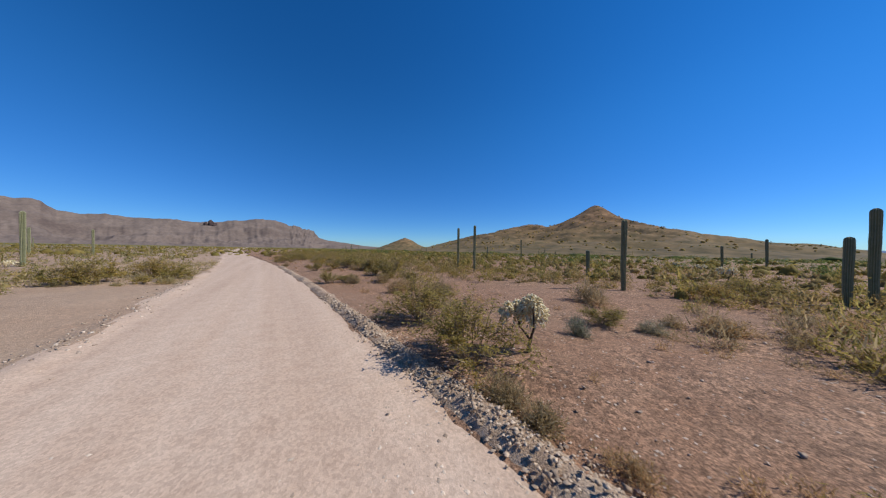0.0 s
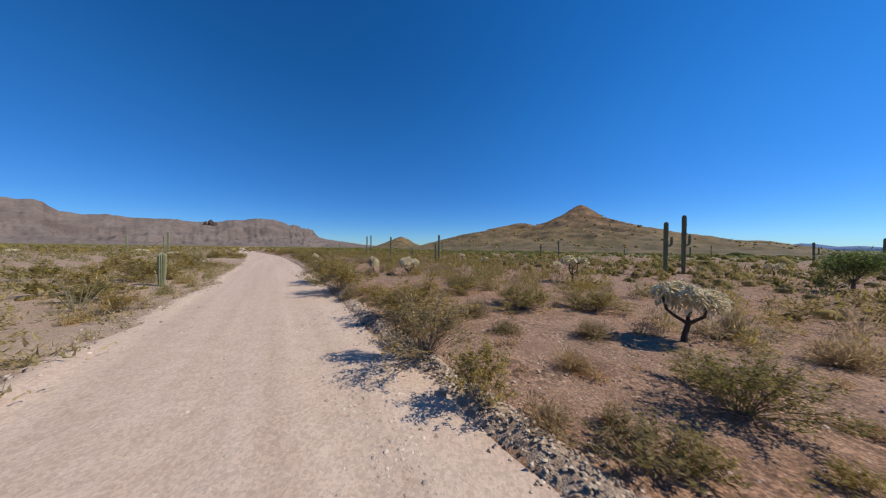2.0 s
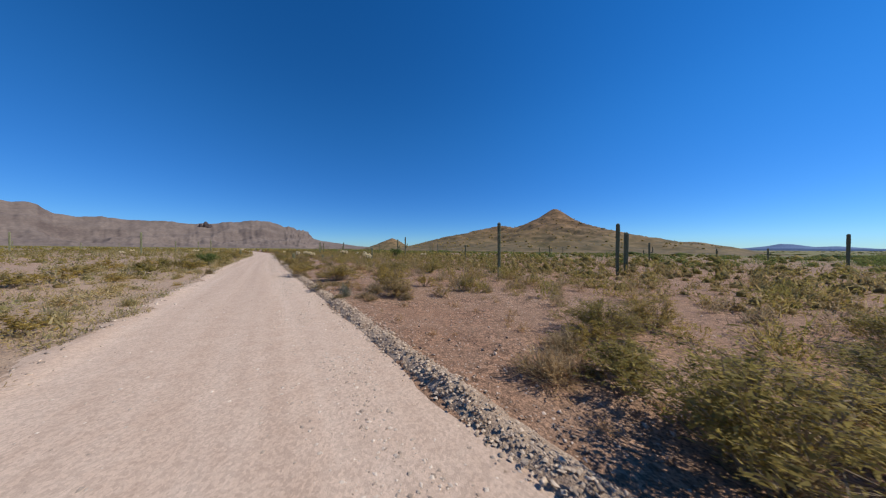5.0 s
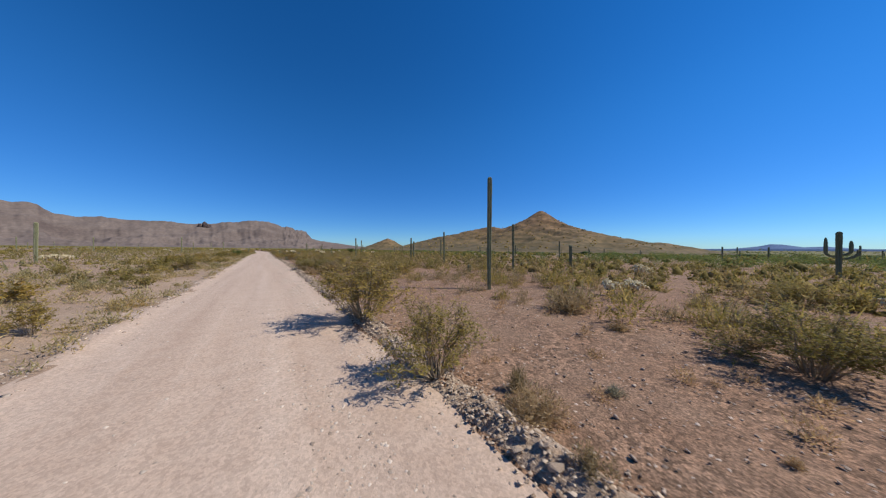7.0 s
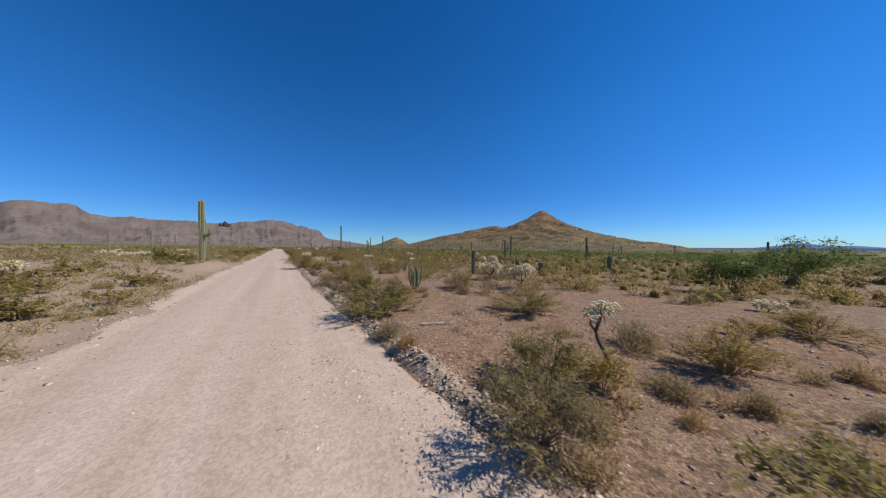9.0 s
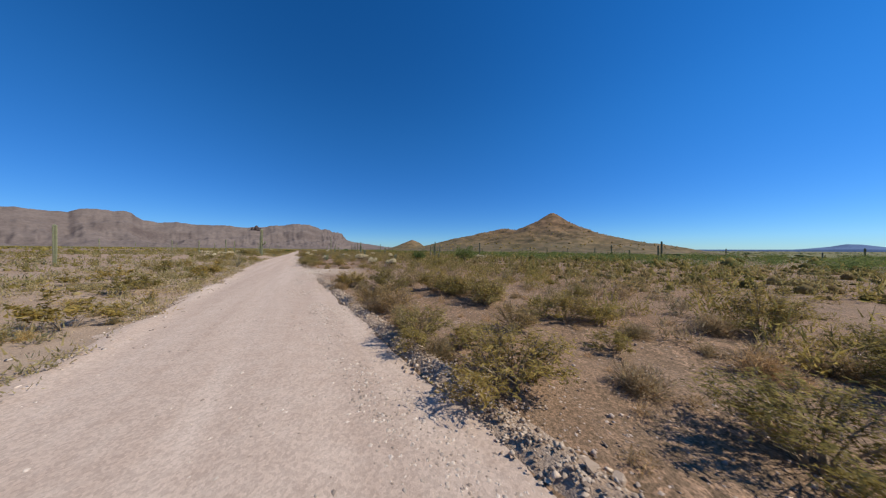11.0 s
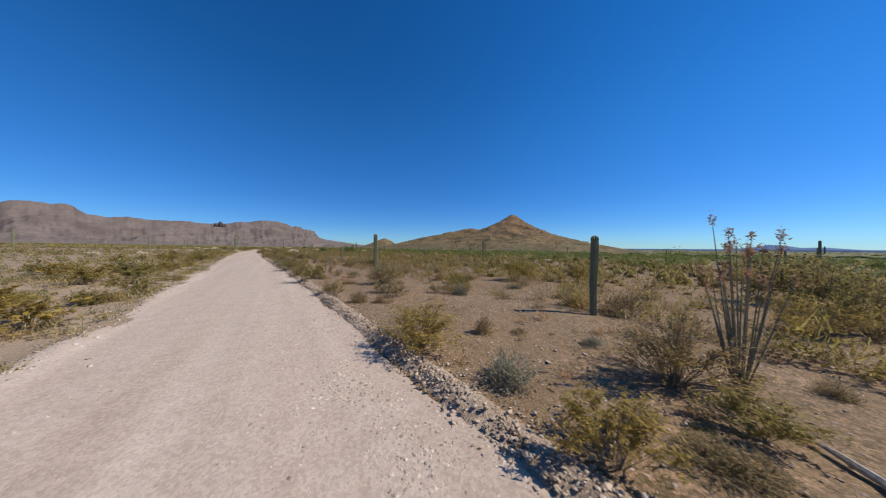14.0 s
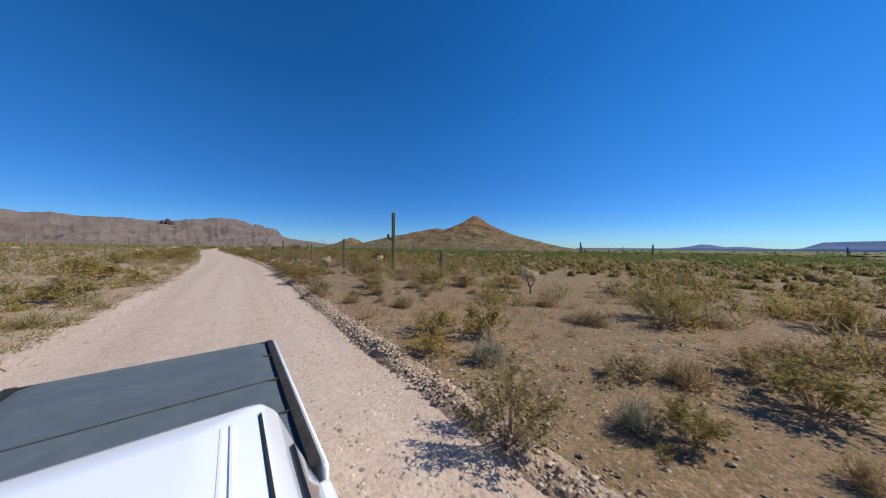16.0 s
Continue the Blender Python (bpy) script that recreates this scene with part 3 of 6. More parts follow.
saguaro(-5.8, -160.8, 6.9, 0.36, [(2.9, 1, 0.7, 0.4)], "very tall pale green saguaro with one stubby arm beside the road", turn=-25)
saguaro(-7.1, -153.1, 5.4, 0.28)
saguaro(23.0, -322.3, 6.1, 0.25, [(3.2, -1, 0.42, 0.35)], "tall slender saguaro with one short curled arm", turn=-35)


def tris_of(root, way, width, rng):
    """Thin pointed blades from root along way."""
    n = len(root)
    side = np.cross(way, rng.normal(size=(n, 3)))
    side *= (width / np.maximum(np.linalg.norm(side, axis=1), 1e-6))[:, None]
    return np.stack([root - side, root + side, root + way], 1).reshape(-1, 3)


def leaf_tris(p, face, s, rng):
    """Small pointed leaves at p that face the given way."""
    face = face / np.linalg.norm(face, axis=1)[:, None]
    a = np.cross(face, rng.normal(size=(len(p), 3)))
    a /= np.linalg.norm(a, axis=1)[:, None]
    b = np.cross(face, a)
    s = s[:, None]
    return np.stack([p - a * s * 1.3, p + b * s * 0.75, p + a * s * 1.3], 1).reshape(-1, 3)


def vase_bush(seed, stems, twigs, leaves, leaf, spread_=0.48):
    """A bush one metre wide and high, fanning up from its base: arrays of stems and twigs, and of leaves in loose tufts."""
    rng = np.random.RandomState(seed)
    a = rng.uniform(0, 2 * np.pi, stems)
    lop = 1 + 0.22 * np.sin(a * 2 + seed) + 0.14 * np.sin(a * 3 + 2 * seed)
    r = spread_ * rng.uniform(0.02, 1, stems) ** 0.55 * lop
    top = (1 - 0.52 * (r / spread_) ** 2) * rng.uniform(0.62, 1.06, stems)
    top = np.maximum(top, 0.12)
    base = np.stack([np.cos(a) * 0.05, np.sin(a) * 0.05, np.full(stems, -0.03)], 1)
    tip = np.stack([np.cos(a) * r, np.sin(a) * r, top], 1) + rng.normal(0, 0.025, (stems, 3))
    mid = base + (tip - base) * (0.46, 0.46, 0.56) + rng.normal(0, 0.025, (stems, 3))
    V = [tris_of(base, mid - base, np.full(stems, 0.008), rng), tris_of(mid - (tip - mid) * 0.1, (tip - mid) * 1.1, np.full(stems, 0.0055), rng)]
    k = rng.randint(0, stems, twigs)
    q = rng.uniform(0.1, 1.0, twigs)[:, None] ** 0.8
    root = np.where(q < 0.4, base[k] + (mid[k] - base[k]) * q / 0.4, mid[k] + (tip[k] - mid[k]) * (q - 0.4) / 0.6)
    out = root * (1, 1, 0) + (tip[k] - base[k]) * 0.45
    way = out / np.maximum(np.linalg.norm(out, axis=1), 1e-3)[:, None] + rng.normal(0, 0.55, (twigs, 3)) + (0, 0, 0.25)
    way *= (rng.uniform(0.07, 0.19, twigs) / np.linalg.norm(way, axis=1))[:, None]
    V.append(tris_of(root, way, np.full(twigs, 0.0032), rng))
    live = np.where((root[:, 2] > 0.2) | (np.hypot(root[:, 0], root[:, 1]) > 0.22))[0]
    k = live[rng.randint(0, len(live), leaves)]
    p = root[k] + way[k] * rng.uniform(0.15, 1.15, leaves)[:, None] + rng.normal(0, 0.017, (leaves, 3))
    p[:, 2] = np.maximum(p[:, 2], 0.02)
    face = p - (0, 0, 0.3) + (0, 0, 0.3) + rng.normal(0, 0.5, (leaves, 3))
    return np.concatenate(V), leaf_tris(p, face, leaf * rng.uniform(0.5, 1.5, leaves), rng)


def fuzzy_bush(seed, blades, width, leaves=0, leaf=0.02):
    """A dry mound one metre wide and high: fine twigs pointing out and up in several tufts."""
    rng = np.random.RandomState(seed)
    m = 7
    a = rng.uniform(0, 6.28, m)
    c = np.stack([np.cos(a), np.sin(a), np.zeros(m)], 1) * rng.uniform(0.0, 0.30, m)[:, None]
    size = rng.uniform(0.55, 1.0, m)
    k = rng.randint(0, m, blades)
    d = rng.normal(size=(blades, 3)) + (0, 0, 0.35)
    d[:, 2] = np.abs(d[:, 2])
    d /= np.linalg.norm(d, axis=1)[:, None]
    s = rng.uniform(0.02, 1.0, blades)[:, None] ** 0.6 * size[k][:, None]
    scale = np.array((0.34, 0.34, 0.95))
    root = c[k] + d * scale * s * 0.8
    way = (d * scale * 0.26 + rng.normal(0, 0.055, (blades, 3))) * size[k][:, None]
    V = tris_of(root, way, np.full(blades, width), rng)
    k = rng.randint(0, blades, leaves)
    p = root[k] + way[k] * rng.uniform(0.3, 1.0, leaves)[:, None] + rng.normal(0, 0.012, (leaves, 3))
    L = leaf_tris(p, d[k] + rng.normal(0, 0.6, (leaves, 3)), leaf * rng.uniform(0.5, 1.5, leaves), rng) if leaves else np.zeros((0, 3))
    return V, L


def lobed_crown(seed, leaves, leaf):
    """A tree's crown one metre wide and high: leaves packed into rounded lobes that reach down to the ground."""
    rng = np.random.RandomState(seed)
    m = 14
    a, r = rng.uniform(0, 6.28, m), 0.34 * rng.uniform(0, 1, m) ** 0.6
    c = np.stack([np.cos(a) * r, np.sin(a) * r, rng.uniform(0.1, 0.52, m) * (1.1 - r)], 1)
    g = rng.normal(size=(leaves, 3))
    g *= (rng.uniform(0.45, 1.0, leaves) / np.linalg.norm(g, axis=1))[:, None]
    k = rng.randint(0, m, leaves)
    p = c[k] + g * rng.uniform(0.17, 0.25, m)[k][:, None]
    p[:, 2] = np.abs(p[:, 2])
    return leaf_tris(p, g + rng.normal(0, 0.4, (leaves, 3)), leaf * rng.uniform(0.6, 1.4, leaves), rng)


def soup(name, v, mat, parent=None):
    """Loose triangles as one mesh."""
    ob = fast_mesh(name, v, np.arange(len(v)).reshape(-1, 3), mat)
    if parent:
        ob.parent = parent
    return ob


def dome_shape(sub):
    bm = bmesh.new()
    bmesh.ops.create_icosphere(bm, subdivisions=sub, radius=1.0)
    bmesh.ops.delete(bm, geom=[v for v in bm.verts if v.co.z < -0.6], context="VERTS")
    bm.verts.index_update()
    v, t = np.array([q.co for q in bm.verts]), np.array([[q.index for q in f.verts] for f in bm.faces])
    bm.free()
    return v, t


DOME = dome_shape(2)


def vase_kind(name, label, mat, seed, stems, twigs, leaves, leaf):
    """A shrub one metre wide and high; scaled copies of it are set out."""
    e = tagged(new(name), label, "shrub", name.replace("_", " ") + "s")
    wood, green = vase_bush(seed, stems, twigs, leaves, leaf)
    soup("woody_base", wood, TWIG, e)
    soup("foliage", green, mat, e)
    return e


def dry_kind(name, label, mat, seed, blades, width, leaves, leaf):
    e = tagged(new(name), label, "shrub", name.replace("_", " ") + "s")
    wood, green = fuzzy_bush(seed, blades, width, leaves, leaf)
    soup("crown", wood, mat, e)
    soup("foliage", green, mat, e)
    return e


SHRUBS = {}  # x, y, width and height, stretch by stretch of the road
SHRUBS["olive"] = []
SHRUBS["olive"] += [(9.0, 22.9, 2.9, 1.8), (4.4, 8.2, 2.5, 1.5), (3.7, 4.6, 2.3, 1.5), (9.4, 4.4, 1.4, 0.7), (18.6, 3.6, 2.1, 1.0), (21.6, 2.4, 2.9, 1.2), (3.7, -1.2, 1.8, 1.2), (13.3, -5.0, 2.1, 1.2), (4.7, -6.3, 1.2, 0.7), (6.1, -6.7, 1.6, 1.2), (16.6, -8.6, 1.4, 0.6), (7.4, -9.1, 1.1, 0.6), (4.3, -9.2, 1.3, 0.8), (6.6, -9.6, 0.6, 0.5), (5.1, -14.4, 1.8, 1.4), (3.7, -15.8, 1.4, 0.8), (3.7, -18.8, 1.6, 1.2), (2.8, -21.6, 2.9, 1.7), (2.6, -26.4, 2.8, 1.6), (3.4, -27.4, 1.2, 0.5), (5.7, -27.8, 0.8, 0.4), (3.8, -28.8, 0.6, 0.4), (4.1, -29.4, 0.7, 0.6)]
SHRUBS["olive"] += [(5.4, -29.9, 0.8, 0.4), (7.9, -30.0, 1.6, 1.1), (4.6, -31.2, 1.3, 0.9), (3.7, -32.8, 2.9, 1.5), (8.2, -33.5, 2.4, 0.9), (11.0, -35.1, 2.3, 0.9), (2.4, -37.7, 1.0, 0.9), (5.8, -39.9, 1.6, 1.1), (3.7, -39.9, 0.6, 0.5), (4.9, -40.9, 0.5, 0.3), (3.3, -41.9, 1.8, 1.1), (5.6, -46.1, 1.7, 1.3), (2.3, -47.5, 1.6, 1.1), (5.5, -51.4, 1.2, 1.0), (2.8, -52.5, 1.7, 1.0), (5.3, -57.5, 2.2, 1.4), (10.5, -59.0, 1.0, 0.8), (6.4, -60.7, 0.6, 0.4), (5.5, -61.9, 0.8, 0.5), (3.1, -63.4, 2.1, 1.1), (7.6, -63.8, 1.3, 0.7), (3.4, -65.3, 1.6, 1.1), (4.7, -68.6, 1.1, 0.7)]
SHRUBS["olive"] += [(3.0, -72.1, 0.8, 0.5), (4.1, -72.6, 1.2, 0.7), (5.7, -73.1, 0.8, 0.7), (4.5, -73.3, 1.4, 0.8), (11.7, -78.0, 1.7, 0.9), (3.1, -79.7, 1.5, 1.3), (12.3, -81.2, 2.3, 1.1), (2.8, -81.5, 1.8, 1.1), (14.6, -82.1, 1.6, 1.0), (5.4, -84.2, 1.1, 1.0), (14.2, -84.6, 1.9, 1.2), (5.7, -84.8, 1.1, 1.0), (9.1, -85.0, 1.2, 1.1), (5.1, -86.2, 2.7, 1.3), (6.6, -92.8, 2.0, 1.5), (8.8, -92.9, 1.2, 0.9), (10.3, -95.5, 1.3, 0.9), (5.5, -138.8, 2.6, 1.4), (3.4, -144.1, 2.9, 1.9), (3.4, -148.5, 1.7, 1.5), (21.7, -152.1, 2.5, 1.3), (9.4, -152.6, 2.1, 1.4), (4.5, -158.6, 0.9, 0.7)]
SHRUBS["olive"] += [(4.3, -161.3, 1.7, 0.9), (6.8, -163.0, 0.5, 0.2), (3.7, -166.3, 2.9, 1.6), (4.9, -167.8, 2.4, 1.1), (7.6, -168.8, 1.2, 0.6), (6.3, -169.6, 0.7, 0.6), (11.4, -172.0, 1.7, 1.0), (5.7, -174.0, 1.5, 1.0), (6.3, -178.4, 2.2, 1.3), (5.4, -183.0, 1.9, 1.6), (5.8, -184.1, 1.5, 1.1), (10.5, -186.3, 1.5, 1.0), (5.1, -186.4, 1.2, 0.6), (4.8, -189.4, 2.7, 1.2), (10.0, -191.7, 2.2, 1.1), (5.9, -195.6, 1.6, 1.1), (6.7, -196.2, 1.0, 0.8), (13.1, -197.0, 1.1, 0.6), (9.5, -197.2, 1.6, 0.9), (14.7, -197.9, 1.8, 0.8), (7.1, -198.5, 0.6, 0.4), (5.2, -199.5, 2.5, 1.3), (8.9, -203.2, 1.4, 0.9)]
SHRUBS["olive"] += [(7.3, -205.8, 0.8, 0.6), (15.2, -205.9, 2.1, 1.0), (21.2, -209.1, 2.3, 1.3), (11.0, -209.3, 1.2, 0.6), (10.4, -253.4, 2.4, 1.3), (13.2, -257.0, 0.9, 0.8), (15.8, -258.5, 1.7, 0.7), (13.1, -265.5, 0.9, 1.1), (21.4, -266.9, 2.4, 1.0), (16.2, -267.7, 1.1, 0.5), (11.0, -268.1, 0.9, 0.8), (12.1, -269.3, 1.4, 0.8), (11.6, -270.5, 1.1, 0.6), (20.5, -270.8, 1.3, 1.1), (12.3, -271.8, 0.9, 0.5), (11.2, -273.5, 2.1, 1.4), (12.3, -278.1, 0.5, 0.3), (15.4, -281.6, 0.9, 0.7), (12.8, -281.7, 1.2, 1.3), (12.9, -282.1, 0.8, 0.4), (11.5, -284.1, 1.3, 1.2), (20.9, -289.6, 1.7, 0.8), (29.0, -293.1, 2.1, 1.5)]
SHRUBS["olive"] += [(13.0, -298.3, 1.9, 1.2), (13.3, -302.6, 1.2, 0.9), (15.3, -303.4, 1.1, 0.6), (24.1, -303.4, 2.0, 1.4), (25.5, -304.4, 1.5, 1.9), (14.0, -310.4, 1.4, 0.8), (15.6, -313.4, 1.2, 0.7), (13.9, -313.6, 1.6, 0.8), (15.9, -314.8, 0.7, 0.5), (14.2, -316.8, 2.2, 1.1), (19.8, -320.1, 1.5, 1.2), (14.7, -321.1, 2.1, 1.0), (13.3, -321.4, 1.8, 1.0), (15.6, -321.7, 1.5, 0.7), (16.1, -323.3, 1.0, 0.6), (13.5, -323.7, 1.5, 0.9), (28.3, -325.4, 2.1, 0.9), (21.6, -325.9, 1.3, 0.6), (13.7, -327.8, 2.1, 1.2), (16.7, -331.6, 1.4, 0.9), (21.1, -331.8, 2.2, 1.2), (22.1, -334.1, 2.1, 0.9), (24.4, -335.7, 2.3, 0.9)]
SHRUBS["olive"] += [(14.7, -340.7, 1.3, 0.8), (13.7, -341.9, 1.0, 0.6), (15.6, -341.9, 1.3, 1.2), (21.7, -344.5, 1.8, 1.1), (14.8, -346.2, 0.8, 0.6), (17.1, -347.3, 1.3, 0.9), (25.0, -348.3, 2.0, 1.0)]
SHRUBS["brown"] = []
SHRUBS["brown"] += [(3.1, -8.0, 1.3, 0.8), (3.6, -13.7, 2.5, 1.5), (3.7, -28.6, 0.8, 0.5), (8.4, -29.2, 1.6, 1.2), (2.5, -35.7, 2.0, 1.4), (3.3, -39.6, 1.1, 0.6), (3.2, -49.8, 0.7, 0.5), (3.9, -50.3, 1.0, 0.6), (11.0, -51.8, 1.0, 1.0), (4.5, -59.8, 2.5, 1.5), (3.1, -60.7, 1.0, 0.6), (5.1, -62.1, 0.8, 0.7), (3.1, -69.8, 1.1, 0.9), (3.2, -90.8, 1.2, 0.6), (4.5, -91.2, 1.2, 0.7), (6.0, -95.0, 1.5, 1.1), (6.0, -95.5, 1.2, 0.7), (8.0, -96.1, 0.9, 0.7), (9.6, -151.5, 1.3, 0.6), (8.5, -172.1, 1.7, 0.9), (11.5, -174.0, 1.4, 0.9), (4.4, -185.1, 1.2, 0.6), (10.0, -186.9, 1.0, 0.8)]
SHRUBS["brown"] += [(6.4, -187.2, 0.9, 0.7), (4.4, -196.6, 1.4, 0.9), (5.2, -204.3, 1.2, 0.6), (10.4, -258.3, 0.9, 0.5), (11.4, -258.5, 1.5, 1.0), (9.7, -260.2, 1.1, 0.7), (12.0, -261.4, 1.5, 0.9), (17.6, -269.9, 1.8, 0.9), (10.5, -270.1, 1.0, 0.7), (14.4, -280.1, 0.9, 0.6), (12.4, -281.2, 1.0, 0.8), (18.7, -281.8, 1.8, 0.7), (16.1, -287.1, 2.4, 1.3), (12.4, -289.9, 1.1, 0.9), (15.0, -290.8, 1.3, 0.9), (17.3, -292.0, 0.8, 0.6), (15.0, -292.0, 1.1, 0.7), (18.2, -292.4, 1.2, 0.7), (21.2, -299.5, 1.5, 1.0), (16.2, -302.3, 1.7, 1.3), (19.3, -311.4, 1.3, 1.0), (17.2, -318.5, 1.2, 0.8), (13.2, -323.1, 0.8, 0.6)]
SHRUBS["brown"] += [(14.9, -324.2, 0.8, 0.6), (18.1, -325.2, 1.2, 1.1), (13.8, -330.9, 1.5, 0.6), (15.1, -333.1, 0.7, 0.3), (15.9, -333.6, 1.3, 0.6), (12.9, -344.8, 1.1, 1.0), (16.2, -345.1, 1.1, 0.4), (17.8, -346.6, 1.2, 0.6)]
SHRUBS["dry"] = []
SHRUBS["dry"] += [(7.4, 15.0, 2.5, 0.9), (8.0, 11.9, 2.1, 0.9), (12.5, 6.3, 2.1, 1.3), (3.3, 3.0, 1.1, 0.5), (11.1, 3.0, 0.9, 0.6), (3.2, 2.3, 0.9, 0.5), (11.2, 1.9, 1.6, 0.7), (3.3, 1.2, 0.6, 0.4), (12.0, 0.5, 0.8, 0.4), (13.7, -0.0, 1.3, 0.8), (10.8, -0.3, 0.8, 0.6), (10.4, -2.0, 1.5, 0.8), (11.8, -3.6, 1.1, 1.0), (3.4, -4.3, 0.9, 0.5), (3.9, -6.8, 0.7, 0.4), (10.4, -6.9, 0.9, 0.3), (5.7, -7.6, 1.1, 0.7), (14.2, -9.8, 1.1, 0.5), (4.1, -16.4, 0.5, 0.6), (8.4, -16.9, 0.7, 1.1), (4.7, -17.0, 0.6, 0.4), (6.8, -18.2, 1.5, 0.9), (8.6, -18.5, 1.3, 0.4)]
SHRUBS["dry"] += [(5.0, -18.8, 0.8, 0.5), (6.7, -19.3, 1.0, 0.5), (6.8, -19.8, 0.6, 0.5), (6.3, -20.2, 0.5, 0.3), (9.2, -20.4, 0.7, 0.4), (4.2, -26.7, 1.1, 0.6), (10.5, -27.4, 0.8, 0.9), (7.8, -27.6, 0.8, 0.4), (2.6, -28.3, 1.1, 0.8), (4.9, -28.6, 0.9, 0.5), (3.0, -29.1, 0.8, 0.3), (7.7, -30.6, 0.7, 0.4), (5.6, -33.8, 1.1, 0.8), (5.5, -35.4, 1.1, 0.5), (7.3, -37.1, 1.3, 0.6), (4.9, -37.9, 1.0, 0.5), (2.8, -38.6, 0.9, 0.6), (3.7, -39.1, 0.6, 0.5), (10.4, -39.1, 0.9, 1.2), (9.8, -40.7, 1.2, 0.8), (6.6, -41.0, 0.6, 0.3), (2.9, -44.5, 1.1, 0.5), (4.4, -45.8, 0.8, 0.5)]
SHRUBS["dry"] += [(2.9, -48.0, 1.1, 0.6), (11.4, -48.8, 1.2, 0.6), (3.0, -48.9, 1.0, 0.5), (6.2, -49.1, 0.9, 0.5), (2.7, -50.3, 0.6, 0.3), (14.7, -50.9, 0.9, 0.5), (4.6, -51.1, 1.0, 0.4), (5.9, -52.6, 1.2, 0.5), (3.5, -58.4, 0.7, 0.5), (3.4, -59.3, 1.1, 0.5), (6.5, -60.0, 1.0, 0.7), (2.5, -61.1, 0.5, 0.2), (9.8, -61.4, 0.8, 0.7), (3.7, -61.6, 1.1, 0.5), (8.4, -62.4, 0.8, 0.5), (5.2, -65.8, 1.0, 0.6), (3.2, -67.7, 0.8, 0.4), (4.2, -67.9, 0.8, 0.4), (7.5, -68.4, 1.4, 0.8), (4.8, -69.9, 0.9, 0.5), (6.6, -71.1, 0.9, 0.5), (8.8, -71.2, 1.4, 0.7), (3.0, -71.2, 1.2, 0.7)]
SHRUBS["dry"] += [(3.8, -71.9, 0.5, 0.4), (5.5, -72.3, 0.7, 0.5), (7.5, -72.7, 1.1, 0.5), (9.2, -73.5, 0.7, 0.4), (6.0, -73.8, 0.6, 0.4), (9.2, -77.7, 1.5, 0.7), (6.1, -80.1, 1.1, 0.8), (9.4, -80.7, 1.0, 0.5), (7.4, -81.0, 1.0, 0.5), (5.2, -81.2, 0.7, 0.4), (4.2, -82.1, 0.7, 0.6), (5.5, -82.2, 0.5, 0.3), (3.1, -82.7, 0.9, 0.6), (3.2, -83.4, 0.8, 0.4), (6.8, -83.6, 0.5, 0.4), (9.0, -83.6, 1.1, 0.6), (4.4, -83.8, 1.3, 0.4), (4.3, -88.8, 1.0, 0.5), (7.1, -90.7, 1.0, 0.5), (12.0, -93.4, 1.1, 0.6), (5.2, -93.8, 1.0, 0.8), (3.2, -94.6, 0.8, 0.3), (4.4, -94.7, 0.9, 0.5)]
SHRUBS["dry"] += [(4.6, -95.4, 0.9, 0.4), (5.9, -96.1, 0.8, 0.5), (14.1, -96.3, 1.0, 0.5), (10.8, -96.6, 0.8, 0.7), (10.2, -147.3, 2.1, 1.0), (9.4, -149.2, 0.8, 0.4), (16.5, -149.6, 1.2, 0.7), (4.3, -149.7, 0.5, 0.6), (4.0, -150.4, 1.2, 0.5), (14.4, -150.9, 1.3, 0.8), (3.6, -151.3, 0.5, 0.4), (5.5, -152.5, 0.2, 0.2), (10.9, -161.4, 1.2, 0.8), (6.9, -161.6, 1.2, 0.6), (4.3, -162.8, 0.8, 0.5), (4.1, -163.2, 0.7, 0.3), (5.8, -163.3, 0.9, 0.6), (10.8, -164.0, 0.6, 0.4), (15.0, -164.3, 1.0, 0.5), (9.7, -164.4, 0.7, 0.3), (15.1, -164.9, 0.9, 0.5), (9.3, -168.9, 1.3, 0.7), (3.8, -170.6, 1.3, 0.5)]
SHRUBS["dry"] += [(5.0, -170.7, 0.6, 0.2), (4.7, -171.8, 0.5, 0.3), (16.3, -171.8, 2.4, 1.0), (15.3, -174.8, 0.9, 0.5), (10.7, -175.3, 1.2, 0.7), (6.3, -175.5, 0.5, 0.3), (9.3, -175.8, 1.0, 0.6), (12.2, -176.2, 0.9, 0.5), (4.6, -178.2, 1.8, 0.8), (4.1, -181.5, 1.4, 0.7), (7.2, -184.2, 1.4, 1.0), (7.6, -185.2, 0.7, 0.4), (3.8, -185.7, 0.4, 0.3), (5.2, -185.8, 0.6, 0.4), (7.6, -185.9, 0.7, 0.4), (7.3, -186.3, 0.6, 0.4), (8.2, -186.4, 1.0, 0.4), (7.7, -187.5, 0.4, 0.4), (9.9, -187.6, 0.9, 0.6), (4.2, -192.2, 1.0, 0.5), (4.2, -193.2, 0.8, 0.4), (8.9, -194.1, 0.9, 0.3), (5.0, -195.2, 0.8, 0.4)]
